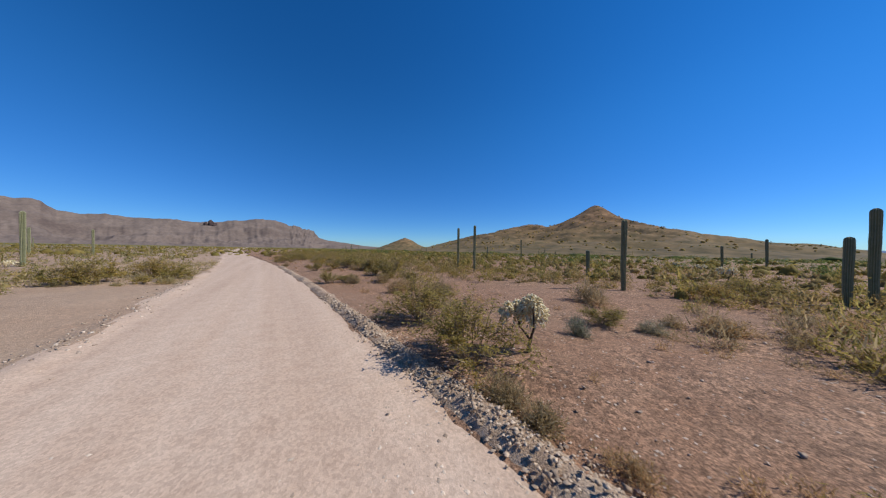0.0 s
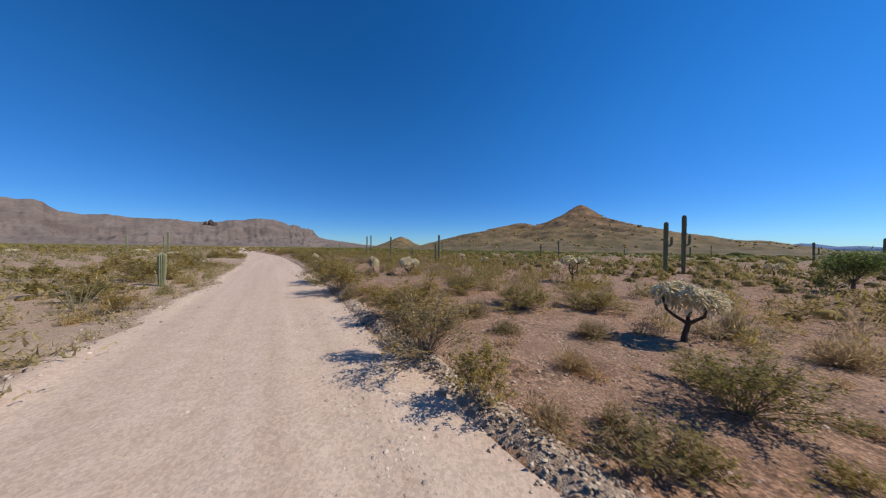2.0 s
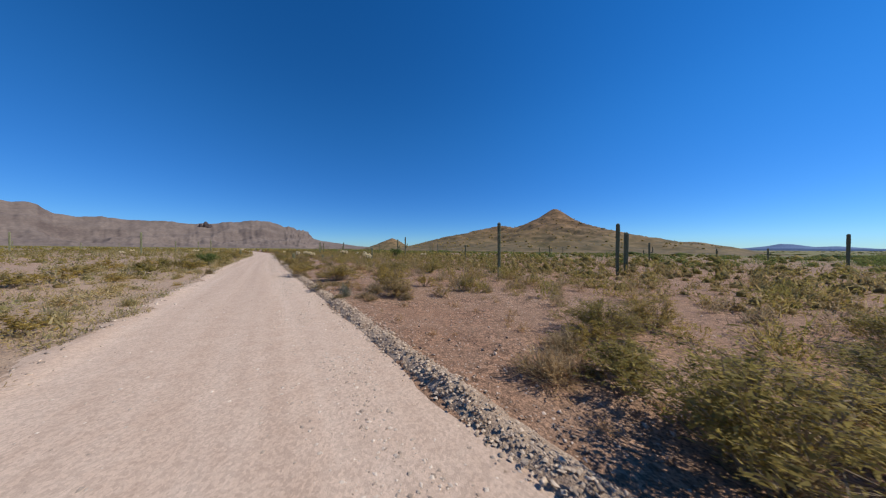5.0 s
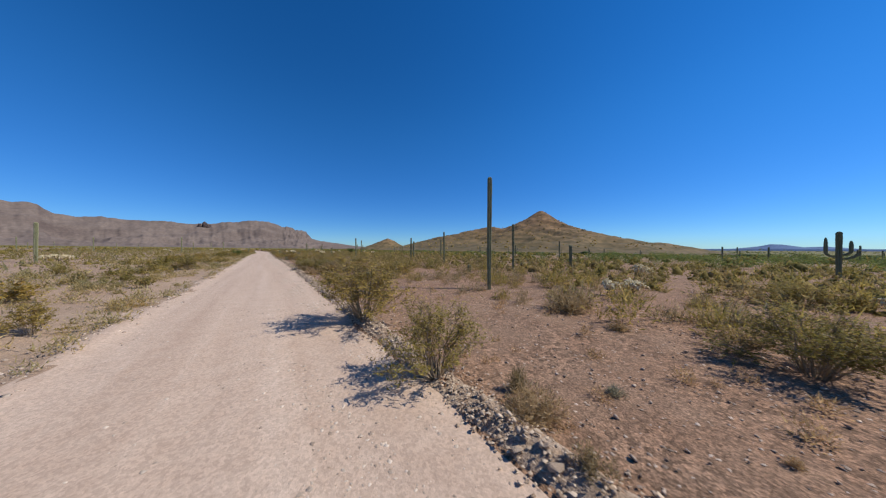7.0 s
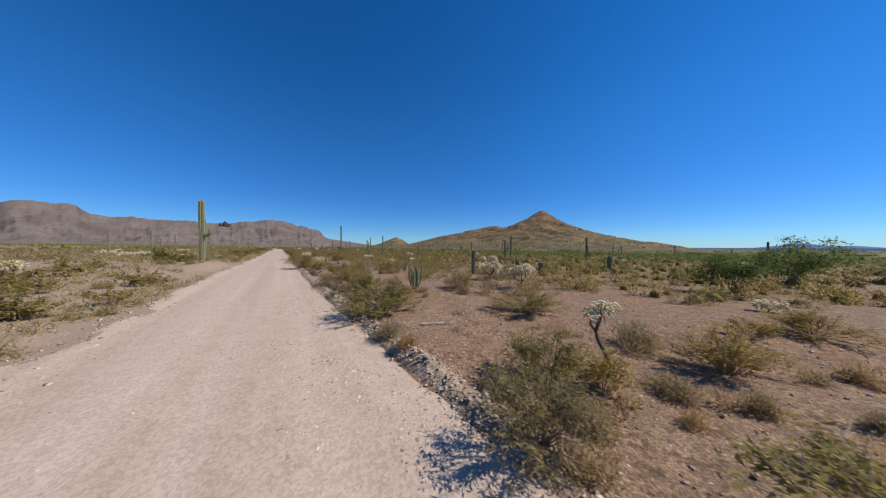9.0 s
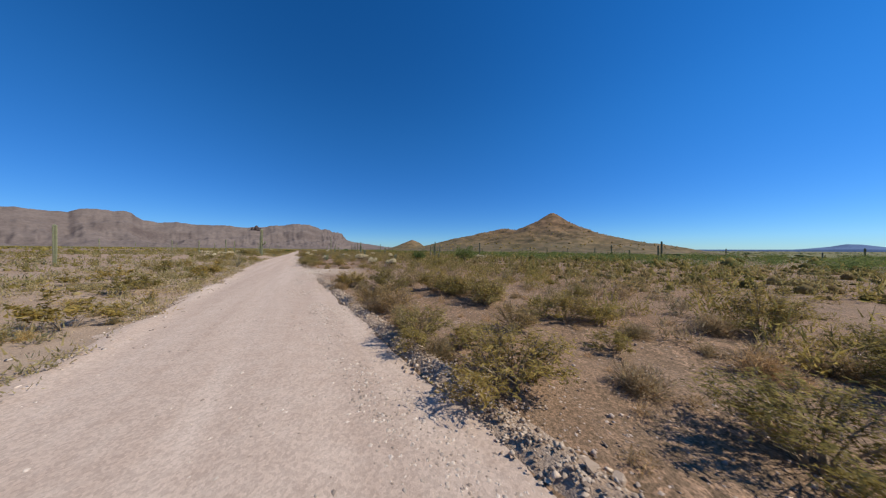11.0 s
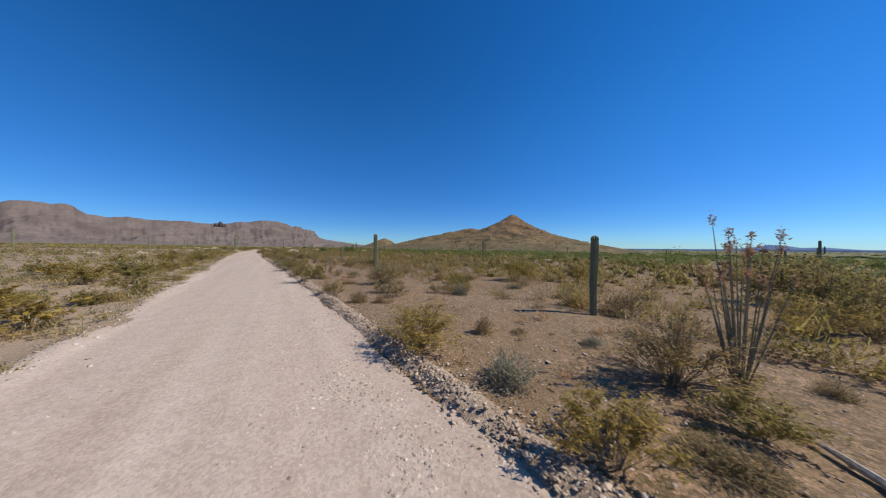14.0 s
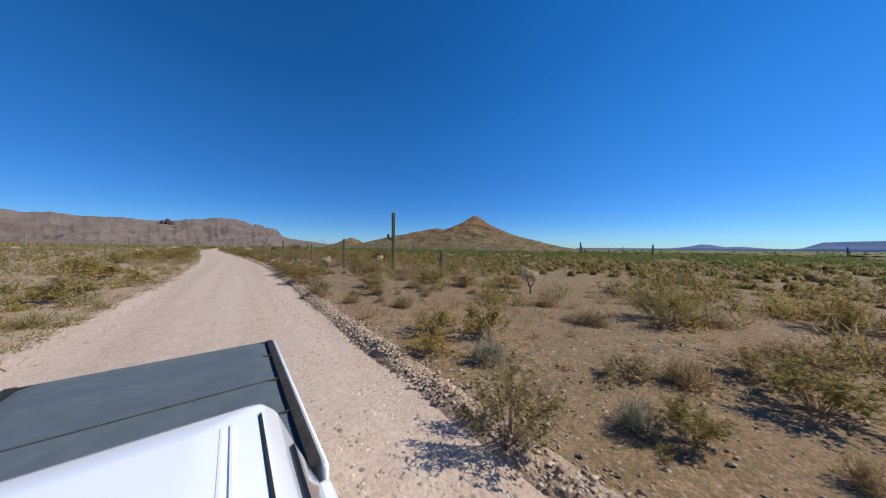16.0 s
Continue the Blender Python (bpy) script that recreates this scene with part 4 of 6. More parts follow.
SHRUBS["dry"] += [(9.4, -195.7, 1.4, 0.8), (5.5, -196.8, 0.8, 0.5), (7.7, -197.0, 1.0, 0.4), (4.6, -197.1, 0.8, 0.4), (6.8, -197.4, 0.5, 0.3), (8.1, -197.9, 0.7, 0.5), (10.3, -198.2, 0.6, 0.4), (11.2, -198.7, 0.9, 0.6), (8.9, -198.8, 0.6, 0.4), (6.2, -204.2, 0.6, 0.3), (11.9, -206.2, 1.3, 0.7), (7.1, -206.5, 0.9, 0.3), (8.7, -207.0, 0.7, 0.4), (11.4, -207.1, 0.8, 0.6), (7.2, -207.1, 0.6, 0.4), (12.5, -207.6, 0.9, 0.4), (9.4, -207.7, 0.8, 0.4), (8.8, -208.2, 1.0, 0.6), (11.9, -208.5, 0.8, 0.5), (12.6, -208.9, 0.9, 0.5), (9.2, -209.6, 0.9, 0.7), (11.4, -254.0, 1.0, 0.6), (17.5, -255.3, 1.3, 0.7)]
SHRUBS["dry"] += [(21.6, -256.4, 2.0, 1.0), (9.9, -256.7, 1.1, 0.5), (19.1, -258.3, 1.3, 0.8), (13.5, -258.5, 1.0, 0.5), (16.0, -260.1, 1.4, 0.8), (13.2, -260.4, 0.8, 0.5), (10.0, -260.6, 0.9, 0.5), (19.1, -261.5, 1.1, 0.5), (15.8, -261.5, 0.5, 0.3), (13.3, -262.1, 0.5, 0.3), (10.7, -265.5, 1.1, 0.7), (14.8, -270.3, 0.6, 0.5), (15.3, -270.9, 0.5, 0.2), (20.1, -271.5, 1.6, 0.6), (13.9, -271.5, 0.8, 0.4), (17.2, -272.3, 0.6, 0.4), (13.3, -277.0, 1.1, 0.6), (11.7, -277.3, 0.8, 0.3), (14.2, -277.4, 0.6, 1.0), (20.1, -278.1, 1.1, 0.6), (11.3, -279.8, 1.0, 0.9), (20.5, -281.0, 1.0, 0.6), (23.4, -281.9, 1.5, 1.0)]
SHRUBS["dry"] += [(17.6, -282.4, 0.6, 0.3), (14.2, -282.9, 0.3, 0.2), (13.9, -285.8, 1.5, 0.4), (20.2, -287.5, 1.2, 0.9), (12.4, -288.3, 1.0, 0.5), (16.8, -288.3, 0.8, 0.4), (15.0, -289.1, 0.5, 0.4), (20.0, -291.1, 1.3, 0.5), (13.7, -291.2, 0.2, 0.2), (13.2, -292.4, 1.1, 0.7), (13.9, -292.9, 0.7, 0.5), (20.8, -297.8, 1.3, 0.9), (15.1, -298.2, 0.8, 0.7), (16.1, -298.8, 0.6, 0.3), (14.4, -303.3, 1.0, 0.3), (18.2, -303.9, 0.7, 0.4), (15.8, -308.5, 0.9, 0.5), (18.0, -309.2, 2.3, 0.9), (13.8, -309.4, 0.8, 0.4), (15.0, -310.4, 0.6, 0.4), (14.5, -311.2, 0.6, 0.6), (18.1, -312.5, 0.7, 0.4), (13.3, -312.6, 0.7, 0.4)]
SHRUBS["dry"] += [(18.6, -312.9, 0.7, 0.4), (19.4, -313.8, 0.8, 0.5), (19.0, -314.3, 1.7, 0.5), (16.7, -322.7, 0.9, 0.5), (19.7, -322.9, 0.8, 0.3), (17.6, -323.3, 0.7, 0.5), (19.9, -323.6, 2.4, 1.3), (25.6, -324.7, 0.7, 0.4), (18.3, -325.9, 0.8, 0.6), (18.4, -327.7, 1.4, 0.6), (17.1, -328.7, 0.8, 0.3), (20.0, -329.5, 1.3, 0.7), (18.9, -333.4, 1.7, 0.6), (13.3, -333.4, 1.2, 0.8), (14.6, -334.5, 0.6, 0.5), (16.8, -334.7, 0.5, 0.3), (18.1, -334.9, 0.6, 0.5), (14.2, -335.2, 1.0, 0.5), (15.4, -335.7, 0.4, 0.4), (17.8, -335.7, 0.8, 0.4), (15.2, -336.0, 0.6, 0.4), (17.6, -336.1, 0.6, 0.3), (20.1, -336.8, 0.8, 0.4)]
SHRUBS["dry"] += [(15.5, -337.5, 1.1, 0.7), (20.8, -340.6, 1.6, 0.5), (19.6, -342.9, 1.4, 0.5), (21.9, -345.7, 1.4, 0.5), (16.7, -345.8, 1.0, 0.7), (20.2, -347.2, 1.7, 0.6), (15.4, -347.5, 0.5, 0.6), (21.7, -348.4, 0.9, 0.6)]
SHRUBS["grey"] = []
SHRUBS["grey"] += [(7.3, 4.1, 0.9, 0.7), (9.7, 3.1, 0.9, 0.6), (7.8, -7.5, 0.6, 0.3), (3.8, -48.6, 0.7, 0.5), (6.1, -70.7, 0.8, 0.4), (5.5, -71.5, 0.6, 0.4), (3.7, -93.8, 0.7, 0.9), (5.5, -150.7, 0.4, 0.2), (8.3, -160.3, 1.0, 0.5), (4.1, -173.8, 1.2, 0.4), (3.9, -174.5, 1.0, 0.6), (8.2, -175.0, 1.3, 0.8), (4.8, -183.8, 1.1, 0.5), (12.9, -259.6, 0.7, 0.6), (9.8, -263.0, 1.2, 0.5), (15.9, -265.1, 1.3, 0.6), (10.2, -265.3, 1.1, 0.7), (10.4, -268.1, 0.9, 0.3), (12.4, -271.1, 0.6, 0.6), (12.3, -280.5, 0.3, 0.3), (22.4, -292.9, 1.0, 0.3), (18.1, -293.1, 0.9, 0.8), (16.9, -300.5, 0.8, 0.3)]
SHRUBS["grey"] += [(13.6, -300.6, 1.2, 0.7), (17.1, -305.0, 1.2, 0.5), (13.4, -306.9, 1.0, 0.4), (14.4, -312.5, 0.6, 0.3), (15.8, -313.7, 0.6, 0.5), (16.0, -334.3, 0.4, 0.4), (14.4, -343.1, 1.0, 0.7), (14.5, -345.7, 0.7, 0.6)]
SHRUBS["olive"] += [(-8.2, 30.1, 2.4, 1.5), (-9.6, 24.8, 2.4, 1.5), (-5.9, -1.7, 1.6, 0.9), (-7.8, -13.2, 1, 1.2), (-7.8, -15, 2.4, 1.5), (-5.2, -26, 1.5, 0.8), (-6, -31.4, 2.2, 1.5), (-6.2, -47.2, 2.4, 1.4), (-4.6, -62.6, 1.1, 1), (-6.9, -67.9, 2.4, 1.3), (-4.7, -140.4, 1.1, 1), (-6.6, -114, 2.4, 1.6)]
SHRUBS["dry"] += [(-4.1, -75.4, 0.9, 0.7)]
SHRUBS["grey"] += [(-4.4, -150.6, 1.2, 0.7)]


def set_out(kinds, places):
    """Copies of the shrub kinds at the places; the first copies are the originals themselves."""
    free = list(kinds)
    for n, (x, y, w, h) in enumerate(places):
        k = kinds[n % len(kinds)]
        m = Matrix.Translation((x, y, float(land_z(x, y) + berm_z(x - road_x(y), y)) - 0.02)) @ Matrix.Rotation(n * 2.4, 4, "Z")
        if free:
            ob = free.pop(0)
            ob.matrix_basis = m
        else:
            ob = copy_thing(k, m)
        ob.scale = (w * 1.22, w * 1.22, h * 1.02)
        ob.matrix_basis = m @ Matrix.Diagonal((w * 1.22, w * 1.22, h * 1.02, 1))


big_olive = [vase_kind("creosote_shrub", "large olive green creosote shrub with thin stems", CREOSOTE, 50 + k, 60, 900, 5200, 0.0150) for k in range(4)]
olive = [vase_kind("creosote_shrub", "olive green creosote shrub with thin stems", CREOSOTE, 40 + k, 36, 420, 2100, 0.0235) for k in range(4)]
off_olive = [vase_kind("verge_shrub", "dusty olive shrub on the road verge", CREOSOTE, 45 + k, 24, 200, 850, 0.037) for k in range(3)]
big_brown = [vase_kind("browning_shrub", "large brownish olive shrub with bare twigs", BROWNLEAF, 70 + k, 70, 1300, 3800, 0.0150) for k in range(3)]
brown = [vase_kind("browning_shrub", "brownish olive shrub with bare twigs", BROWNLEAF, 75 + k, 40, 560, 1400, 0.0235) for k in range(3)]
dry_mound = [dry_kind("dry_shrub", "dry tan twiggy desert shrub", BURSAGE, 60 + k, 1700, 0.0060, 1100, 0.015) for k in range(4)]
small_mound = [dry_kind("dry_shrub", "dry tan twiggy desert shrub", BURSAGE, 65 + k, 850, 0.0088, 500, 0.021) for k in range(3)]
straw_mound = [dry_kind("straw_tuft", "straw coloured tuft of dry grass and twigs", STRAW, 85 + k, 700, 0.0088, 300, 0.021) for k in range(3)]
grey_mound = [dry_kind("grey_shrub", "low grey green brittle shrub", GREYLEAF, 80 + k, 900, 0.0075, 1700, 0.017) for k in range(2)]
rng = np.random.RandomState(3)


def gap_places(n, y0, y1, lo, hi, w0, w1, ratio):
    out = []
    for _ in range(n):
        y, lat = rng.uniform(y0, y1), rng.uniform(lo, hi)
        w = rng.uniform(w0, w1)
        out.append((float(road_x(y) + lat), y, w, w * ratio * rng.uniform(0.8, 1.2)))
    return out


def on_bare_verge(p):
    """Two stretches of the windward verge are bare."""
    lat = p[0] - road_x(p[1])
    return lat > -9.5 and 1 < p[1] < 23 or lat > -6.2 and -172 < p[1] < -158


greens = SHRUBS["olive"] + gap_places(34, 15, 80, 3.2, 13, 1.2, 2.6, 0.62) + gap_places(34, -135, -103, 3.0, 13, 0.9, 2.4, 0.62) + gap_places(26, -246, -224, 3.0, 13, 0.9, 2.4, 0.62)
browns = SHRUBS["brown"] + gap_places(12, -135, -103, 2.9, 9, 0.9, 2.0, 0.6) + gap_places(9, -246, -224, 2.9, 9, 0.9, 2.0, 0.6)
dries = SHRUBS["dry"] + gap_places(22, 13, 60, 3.0, 11, 0.6, 1.5, 0.6) + gap_places(36, -135, -103, 2.9, 11, 0.5, 1.5, 0.6) + gap_places(26, -246, -224, 2.9, 11, 0.5, 1.5, 0.6)
left = [p for p in gap_places(230, -340, 30, -14, -5.0, 0.9, 2.3, 0.55) if not on_bare_verge(p)]
straws = [p for p in gap_places(300, -342, 30, -9, -4.5, 0.5, 1.4, 0.62) if not on_bare_verge(p)]
set_out(big_olive, [p for p in greens if p[2] > 1.3])
set_out(olive, [p for p in greens if p[2] <= 1.3])
set_out(off_olive, left)
set_out(big_brown, [p for p in browns if p[2] > 1.3])
set_out(brown, [p for p in browns if p[2] <= 1.3])
set_out(dry_mound, [p for p in dries if p[2] > 0.9])
set_out(small_mound, [p for p in dries if p[2] <= 0.9])
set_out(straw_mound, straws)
set_out(grey_mound, SHRUBS["grey"])


def scatter(name, mat, count, lat_range, y_range, sizes, blades, width, leaves, leaf, ratio, seed, label, power=1.0, heart=0.0, open_=9.0, crowns=False):
    """Bushes past counting, in one mesh: fine twigs, small leaves and, far off, a dense heart. open_: the less, the more bare soil between them."""
    rng = np.random.RandomState(seed)
    kinds = []
    for k in range(5):
        v = lobed_crown(seed + k, leaves, leaf) if crowns else np.concatenate(fuzzy_bush(seed + k, blades, width, leaves, leaf))
        t = np.arange(len(v)).reshape(-1, 3)
        if heart:
            cv = np.maximum(DOME[0], (-9, -9, 0)) * rng.uniform(0.65, 1.25, len(DOME[0]))[:, None] * (heart, heart, heart * 1.75)
            t = np.concatenate([t, DOME[1] + len(v)])
            v = np.concatenate([v, cv])
        kinds.append((v, t))
    V, T, o = [], [], 0
    lat = lat_range[0] + (lat_range[1] - lat_range[0]) * rng.uniform(0, 1, count) ** power
    y = rng.uniform(*y_range, count)
    x = road_x(y) + lat
    z = land_z(x, y)
    w = rng.uniform(*sizes, count) * rng.uniform(0.7, 1.2, count)
    keep = (fbm(x, y, 77, 2, 0.17) > -open_) & ~((lat < 0) & (((lat > -9.5) & (y > 1) & (y < 23)) | ((lat > -6.2) & (y > -172) & (y < -158))))
    x, y, z, w = x[keep], y[keep], z[keep], w[keep]
    for i in range(len(x)):
        v, t = kinds[i % 5]
        a = rng.uniform(0, 6.28)
        c, s = math.cos(a), math.sin(a)
        p = np.stack([v[:, 0] * c - v[:, 1] * s, v[:, 0] * s + v[:, 1] * c, v[:, 2] * ratio * rng.uniform(0.75, 1.3)], 1) * w[i]
        V.append(p + (x[i], y[i], z[i] - 0.03))
        T.append(t + o)
        o += len(v)
    return tagged(fast_mesh(name, np.concatenate(V), np.concatenate(T), mat), label, "shrubs", kind="stuff")


DOME = dome_shape(1)
scatter("near_scrub", BURSAGE, 1150, (3.4, 11), (-380, 110), (0.25, 0.8), 130, 0.018, 30, 0.03, 0.62, 100, "dry tan low bushes beside the road", 0.95)
scatter("low_scrub", BURSAGE, 1450, (9, 17), (-385, 110), (0.7, 2.0), 170, 0.011, 150, 0.022, 0.62, 101, "dry tan low scrub across the desert floor", open_=0.55)
scatter("mid_green_scrub", CREOSOTE, 850, (9, 18), (-385, 130), (1.1, 2.5), 110, 0.010, 270, 0.023, 0.7, 113, "olive green creosote scrub beyond the verge", open_=0.6)
scatter("mid_scrub", BROWNLEAF, 2300, (16, 28), (-385, 130), (1.0, 2.4), 60, 0.017, 70, 0.038, 0.55, 114, "brownish olive scrub across the desert floor", heart=0.12, open_=0.6)
scatter("green_scrub", CREOSOTE, 1000, (17, 30), (-390, 150), (1.2, 2.8), 50, 0.017, 80, 0.036, 0.65, 102, "olive green creosote scrub across the desert floor", heart=0.14, open_=0.5)
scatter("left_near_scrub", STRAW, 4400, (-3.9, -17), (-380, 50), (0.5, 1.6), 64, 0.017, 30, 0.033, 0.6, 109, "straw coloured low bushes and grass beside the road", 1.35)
scatter("outer_scrub", BROWNLEAF, 3500, (24, 60), (-395, 160), (1.2, 3.0), 42, 0.02, 26, 0.036, 0.6, 110, "brownish olive scrub across the plain", heart=0.2)
scatter("outer_green_scrub", CREOSOTE, 2100, (26, 75), (-395, 200), (1.4, 3.4), 34, 0.019, 34, 0.038, 0.68, 111, "olive green creosote scrub across the plain", heart=0.2)
scatter("left_scrub", CREOSOTE, 3600, (-80, -6), (-390, 250), (1.0, 2.6), 50, 0.02, 52, 0.028, 0.6, 105, "olive green scrub beside the road", 1.5, heart=0.14)
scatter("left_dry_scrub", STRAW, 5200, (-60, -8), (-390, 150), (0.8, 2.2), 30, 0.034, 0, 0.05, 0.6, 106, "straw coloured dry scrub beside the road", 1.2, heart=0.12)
scatter("far_scrub", CREOSOTE, 3000, (55, 300), (-600, 500), (1.8, 4.2), 14, 0.05, 4, 0.08, 0.6, 103, "olive green scrub in the middle distance", 1.2, heart=0.34)
DOME = dome_shape(2)
scatter("mesquite_thicket", MESQUITE, 1250, (48, 260), (-560, 240), (3.0, 6.5), 0, 0, 150, 0.036, 0.52, 104, "bright green mesquite thicket in the distance", 1.25, crowns=True)
scatter("wash_trees", MESQUITE, 440, (60, 160), (-440, -110), (5.0, 8.0), 0, 0, 520, 0.021, 0.6, 115, "dark green mesquite trees along a distant wash", crowns=True)
DOME = dome_shape(1)
scatter("far_thicket", MESQUITE, 2200, (250, 3800), (-3000, 1500), (12, 26), 4, 0.05, 4, 0.08, 0.13, 112, "green thicket on the far valley floor", 1.4, heart=0.45)
scatter("left_far_scrub", CREOSOTE, 2400, (-450, -55), (-300, 900), (2.0, 4.4), 8, 0.05, 4, 0.09, 0.55, 107, "olive scrub on the rising plain", 1.3, heart=0.34)
scatter("far_plain_scrub", CREOSOTE, 2600, (-60, 300), (80, 900), (1.6, 3.8), 8, 0.05, 4, 0.09, 0.6, 108, "olive scrub on the far plain", heart=0.34)

hill_v = np.array([v.co for v in HILL_OBJ.data.vertices])
spots = np.random.RandomState(91).choice(len(hill_v), 5200)
V, T, o = [], [], 0
for k, i in enumerate(spots):
    if hill_v[i, 2] < 2:
        continue
    v = DOME[0] * np.random.RandomState(k).uniform(0.7, 1.3, (len(DOME[0]), 1)) * (0.9 + k % 5 * 0.35)
    V.append(v * (1, 1, 0.8) + hill_v[i] + np.random.RandomState(k + 9000).uniform(-4, 4, 3) * (1, 1, 0))
    T.append(DOME[1] + o)
    o += len(v)
tagged(fast_mesh("hill_scrub", np.concatenate(V), np.concatenate(T), CREOSOTE), "olive scrub dotted over the hill slopes", "shrubs", kind="stuff")

# ---- more cacti ----
MORE_SAGUAROS = [(26.8, 14.1, 2.8, 0.24), (72.6, 12.6, 4.3, 0.28), (74.1, 7.3, 5.5, 0.28), (-41.5, 89.1, 5.5, 0.28), (-20.8, 43.9, 5.5, 0.26), (-31.8, 85.1, 5.5, 0.26),
                 (17.9, -90.6, 5.0, 0.19), (42.2, -90.3, 5.6, 0.24), (30.0, -95.3, 5.3, 0.24), (30.4, -95.9, 4.4, 0.28), (-25.3, -92.8, 5.5, 0.26), (23.9, -132.7, 5.5, 0.18),
                 (25.2, -116.8, 5.5, 0.18), (33.5, -134.0, 3.3, 0.26), (-35.9, -98.6, 5.5, 0.24), (-23.2, -115.8, 5.5, 0.24), (-22.9, -191.4, 5.0, 0.26),
                 (-44.0, -196.2, 5.5, 0.24), (-3.9, -290.4, 2.6, 0.17), (26.9, -248.4, 2.5, 0.18), (24.2, -249.0, 1.8, 0.16)]
SHORT_CACTI = [(9.86, -47.90, 1.25, 0.20), (11.85, -47.60, 1.10, 0.19), (6.8, -159.25, 1.05, 0.135), (6.4, -174.4, 1.05, 0.19), (16.6, -265.6, 0.6, 0.17), (24.9, -177.6, 1.4, 0.21), (23.2, -182.1, 1.3, 0.21),
               (34.4, -183.0, 2.0, 0.25), (16.7, -179.8, 2.3, 0.19), (28.6, -175.7, 1.3, 0.18), (35.6, -163.8, 1.3, 0.28), (3.58, -62.5, 1.72, 0.19), (-5.9, -18.7, 2.0, 0.2), (19.0, -130.8, 1.0, 0.22)]
for x, y, h, r in MORE_SAGUAROS:
    saguaro(x, y, h, r, turn=(x * 37) % 360)
for x, y, h, r in SHORT_CACTI:
    e = thing("young_saguaro", x, y, "short stout young saguaro cactus with close ribs", "cactus", "young saguaros")
    cactus_part("trunk", *column(h, r, 0.02, 8), 15, SAGUARO, e)
far_rng = np.random.RandomState(12)
for _ in range(46):
    y, lat = far_rng.uniform(-420, 260), far_rng.uniform(60, 190)
    h = far_rng.uniform(3.2, 6.2)
    arms = [(h * 0.45, far_rng.choice([-1, 1]), 0.6, h * 0.25)] if far_rng.rand() < 0.35 else []
    saguaro(float(road_x(y)) + lat, y, h, far_rng.uniform(0.22, 0.32), arms, "distant dark green saguaro cactus among scrub", turn=far_rng.uniform(0, 360))
for _ in range(16):
    y, lat = far_rng.uniform(-330, 260), far_rng.uniform(-140, -45)
    saguaro(float(road_x(y)) + lat, y, far_rng.uniform(4, 6.5), 0.26, (), "distant pale green saguaro cactus among scrub")


def organ_pipe(x, y, height, spread_):
    e = thing("organ_pipe_cactus", x, y, "dark green organ pipe cactus with a cluster of upright stems", "cactus")
    rng = np.random.RandomState(4)
    for k in range(9):
        a = k * 2 * math.pi / 9 + rng.uniform(-0.2, 0.2)
        out = spread_ * (0.25 if k % 3 == 0 else rng.uniform(0.6, 1.0)) / 2
        h = height * rng.uniform(0.55, 1.0)
        pts, rad = [], []
        for t in list(np.linspace(0, 0.92, 9)) + [0.97, 1.0]:
            o = out * min(1.0, t * 2.2) ** 0.6
            pts.append((math.cos(a) * (0.06 + o), math.sin(a) * (0.06 + o), h * t))
            rad.append(0.050 * (0.7 + 0.45 * t) * (1.0 if t < 0.93 else (0.7 if t < 0.99 else 0.15)))
        cactus_part("stem", pts, rad, 11, ORGAN, e)


organ_pipe(8.2, -185.2, 1.55, 0.72)


def spiny_joints(centres, ways, lengths, rng, radius=0.017):
    """Slim spiny joints, bent a little, with short bristles round them."""
    V, T, o = [], [], 0
    ring = np.arange(4) * np.pi * 0.5
    quads = []
    for i in range(2):
        for k in range(4):
            p, q = i * 4 + k, i * 4 + (k + 1) % 4
            quads += [(p, q, q + 4), (p, q + 4, p + 4)]
    quads = np.array(quads)
    for c, d, ln in zip(centres, ways, lengths):
        d = d / np.linalg.norm(d)
        a = np.cross(d, (0.3, 0.2, 1.0))
        a /= np.linalg.norm(a)
        b = np.cross(d, a)
        sag = np.array((0, 0, -0.35 * ln))
        v = np.concatenate([c + d * (t * ln) + sag * t * t + (np.outer(np.cos(ring), a) + np.outer(np.sin(ring), b)) * radius * r for t, r in ((0, 0.8), (0.5, 1.0), (1.0, 0.55))])
        n = 3
        w, h = rng.uniform(0, 6.28, n), rng.uniform(0.1, 0.9, n)
        out = np.outer(np.cos(w), a) + np.outer(np.sin(w), b)
        root = c + np.outer(h * ln, d) + out * radius * 0.6
        side = np.cross(out, d) * 0.005
        tip = root + out * radius * rng.uniform(0.9, 1.8, n)[:, None]
        sv = np.stack([root - side, root + side, tip], 1).reshape(-1, 3)
        V += [v, sv]
        T += [quads + o, np.arange(3 * n).reshape(-1, 3) + 12 + o]
        o += 12 + 3 * n
    return np.concatenate(V), np.concatenate(T)


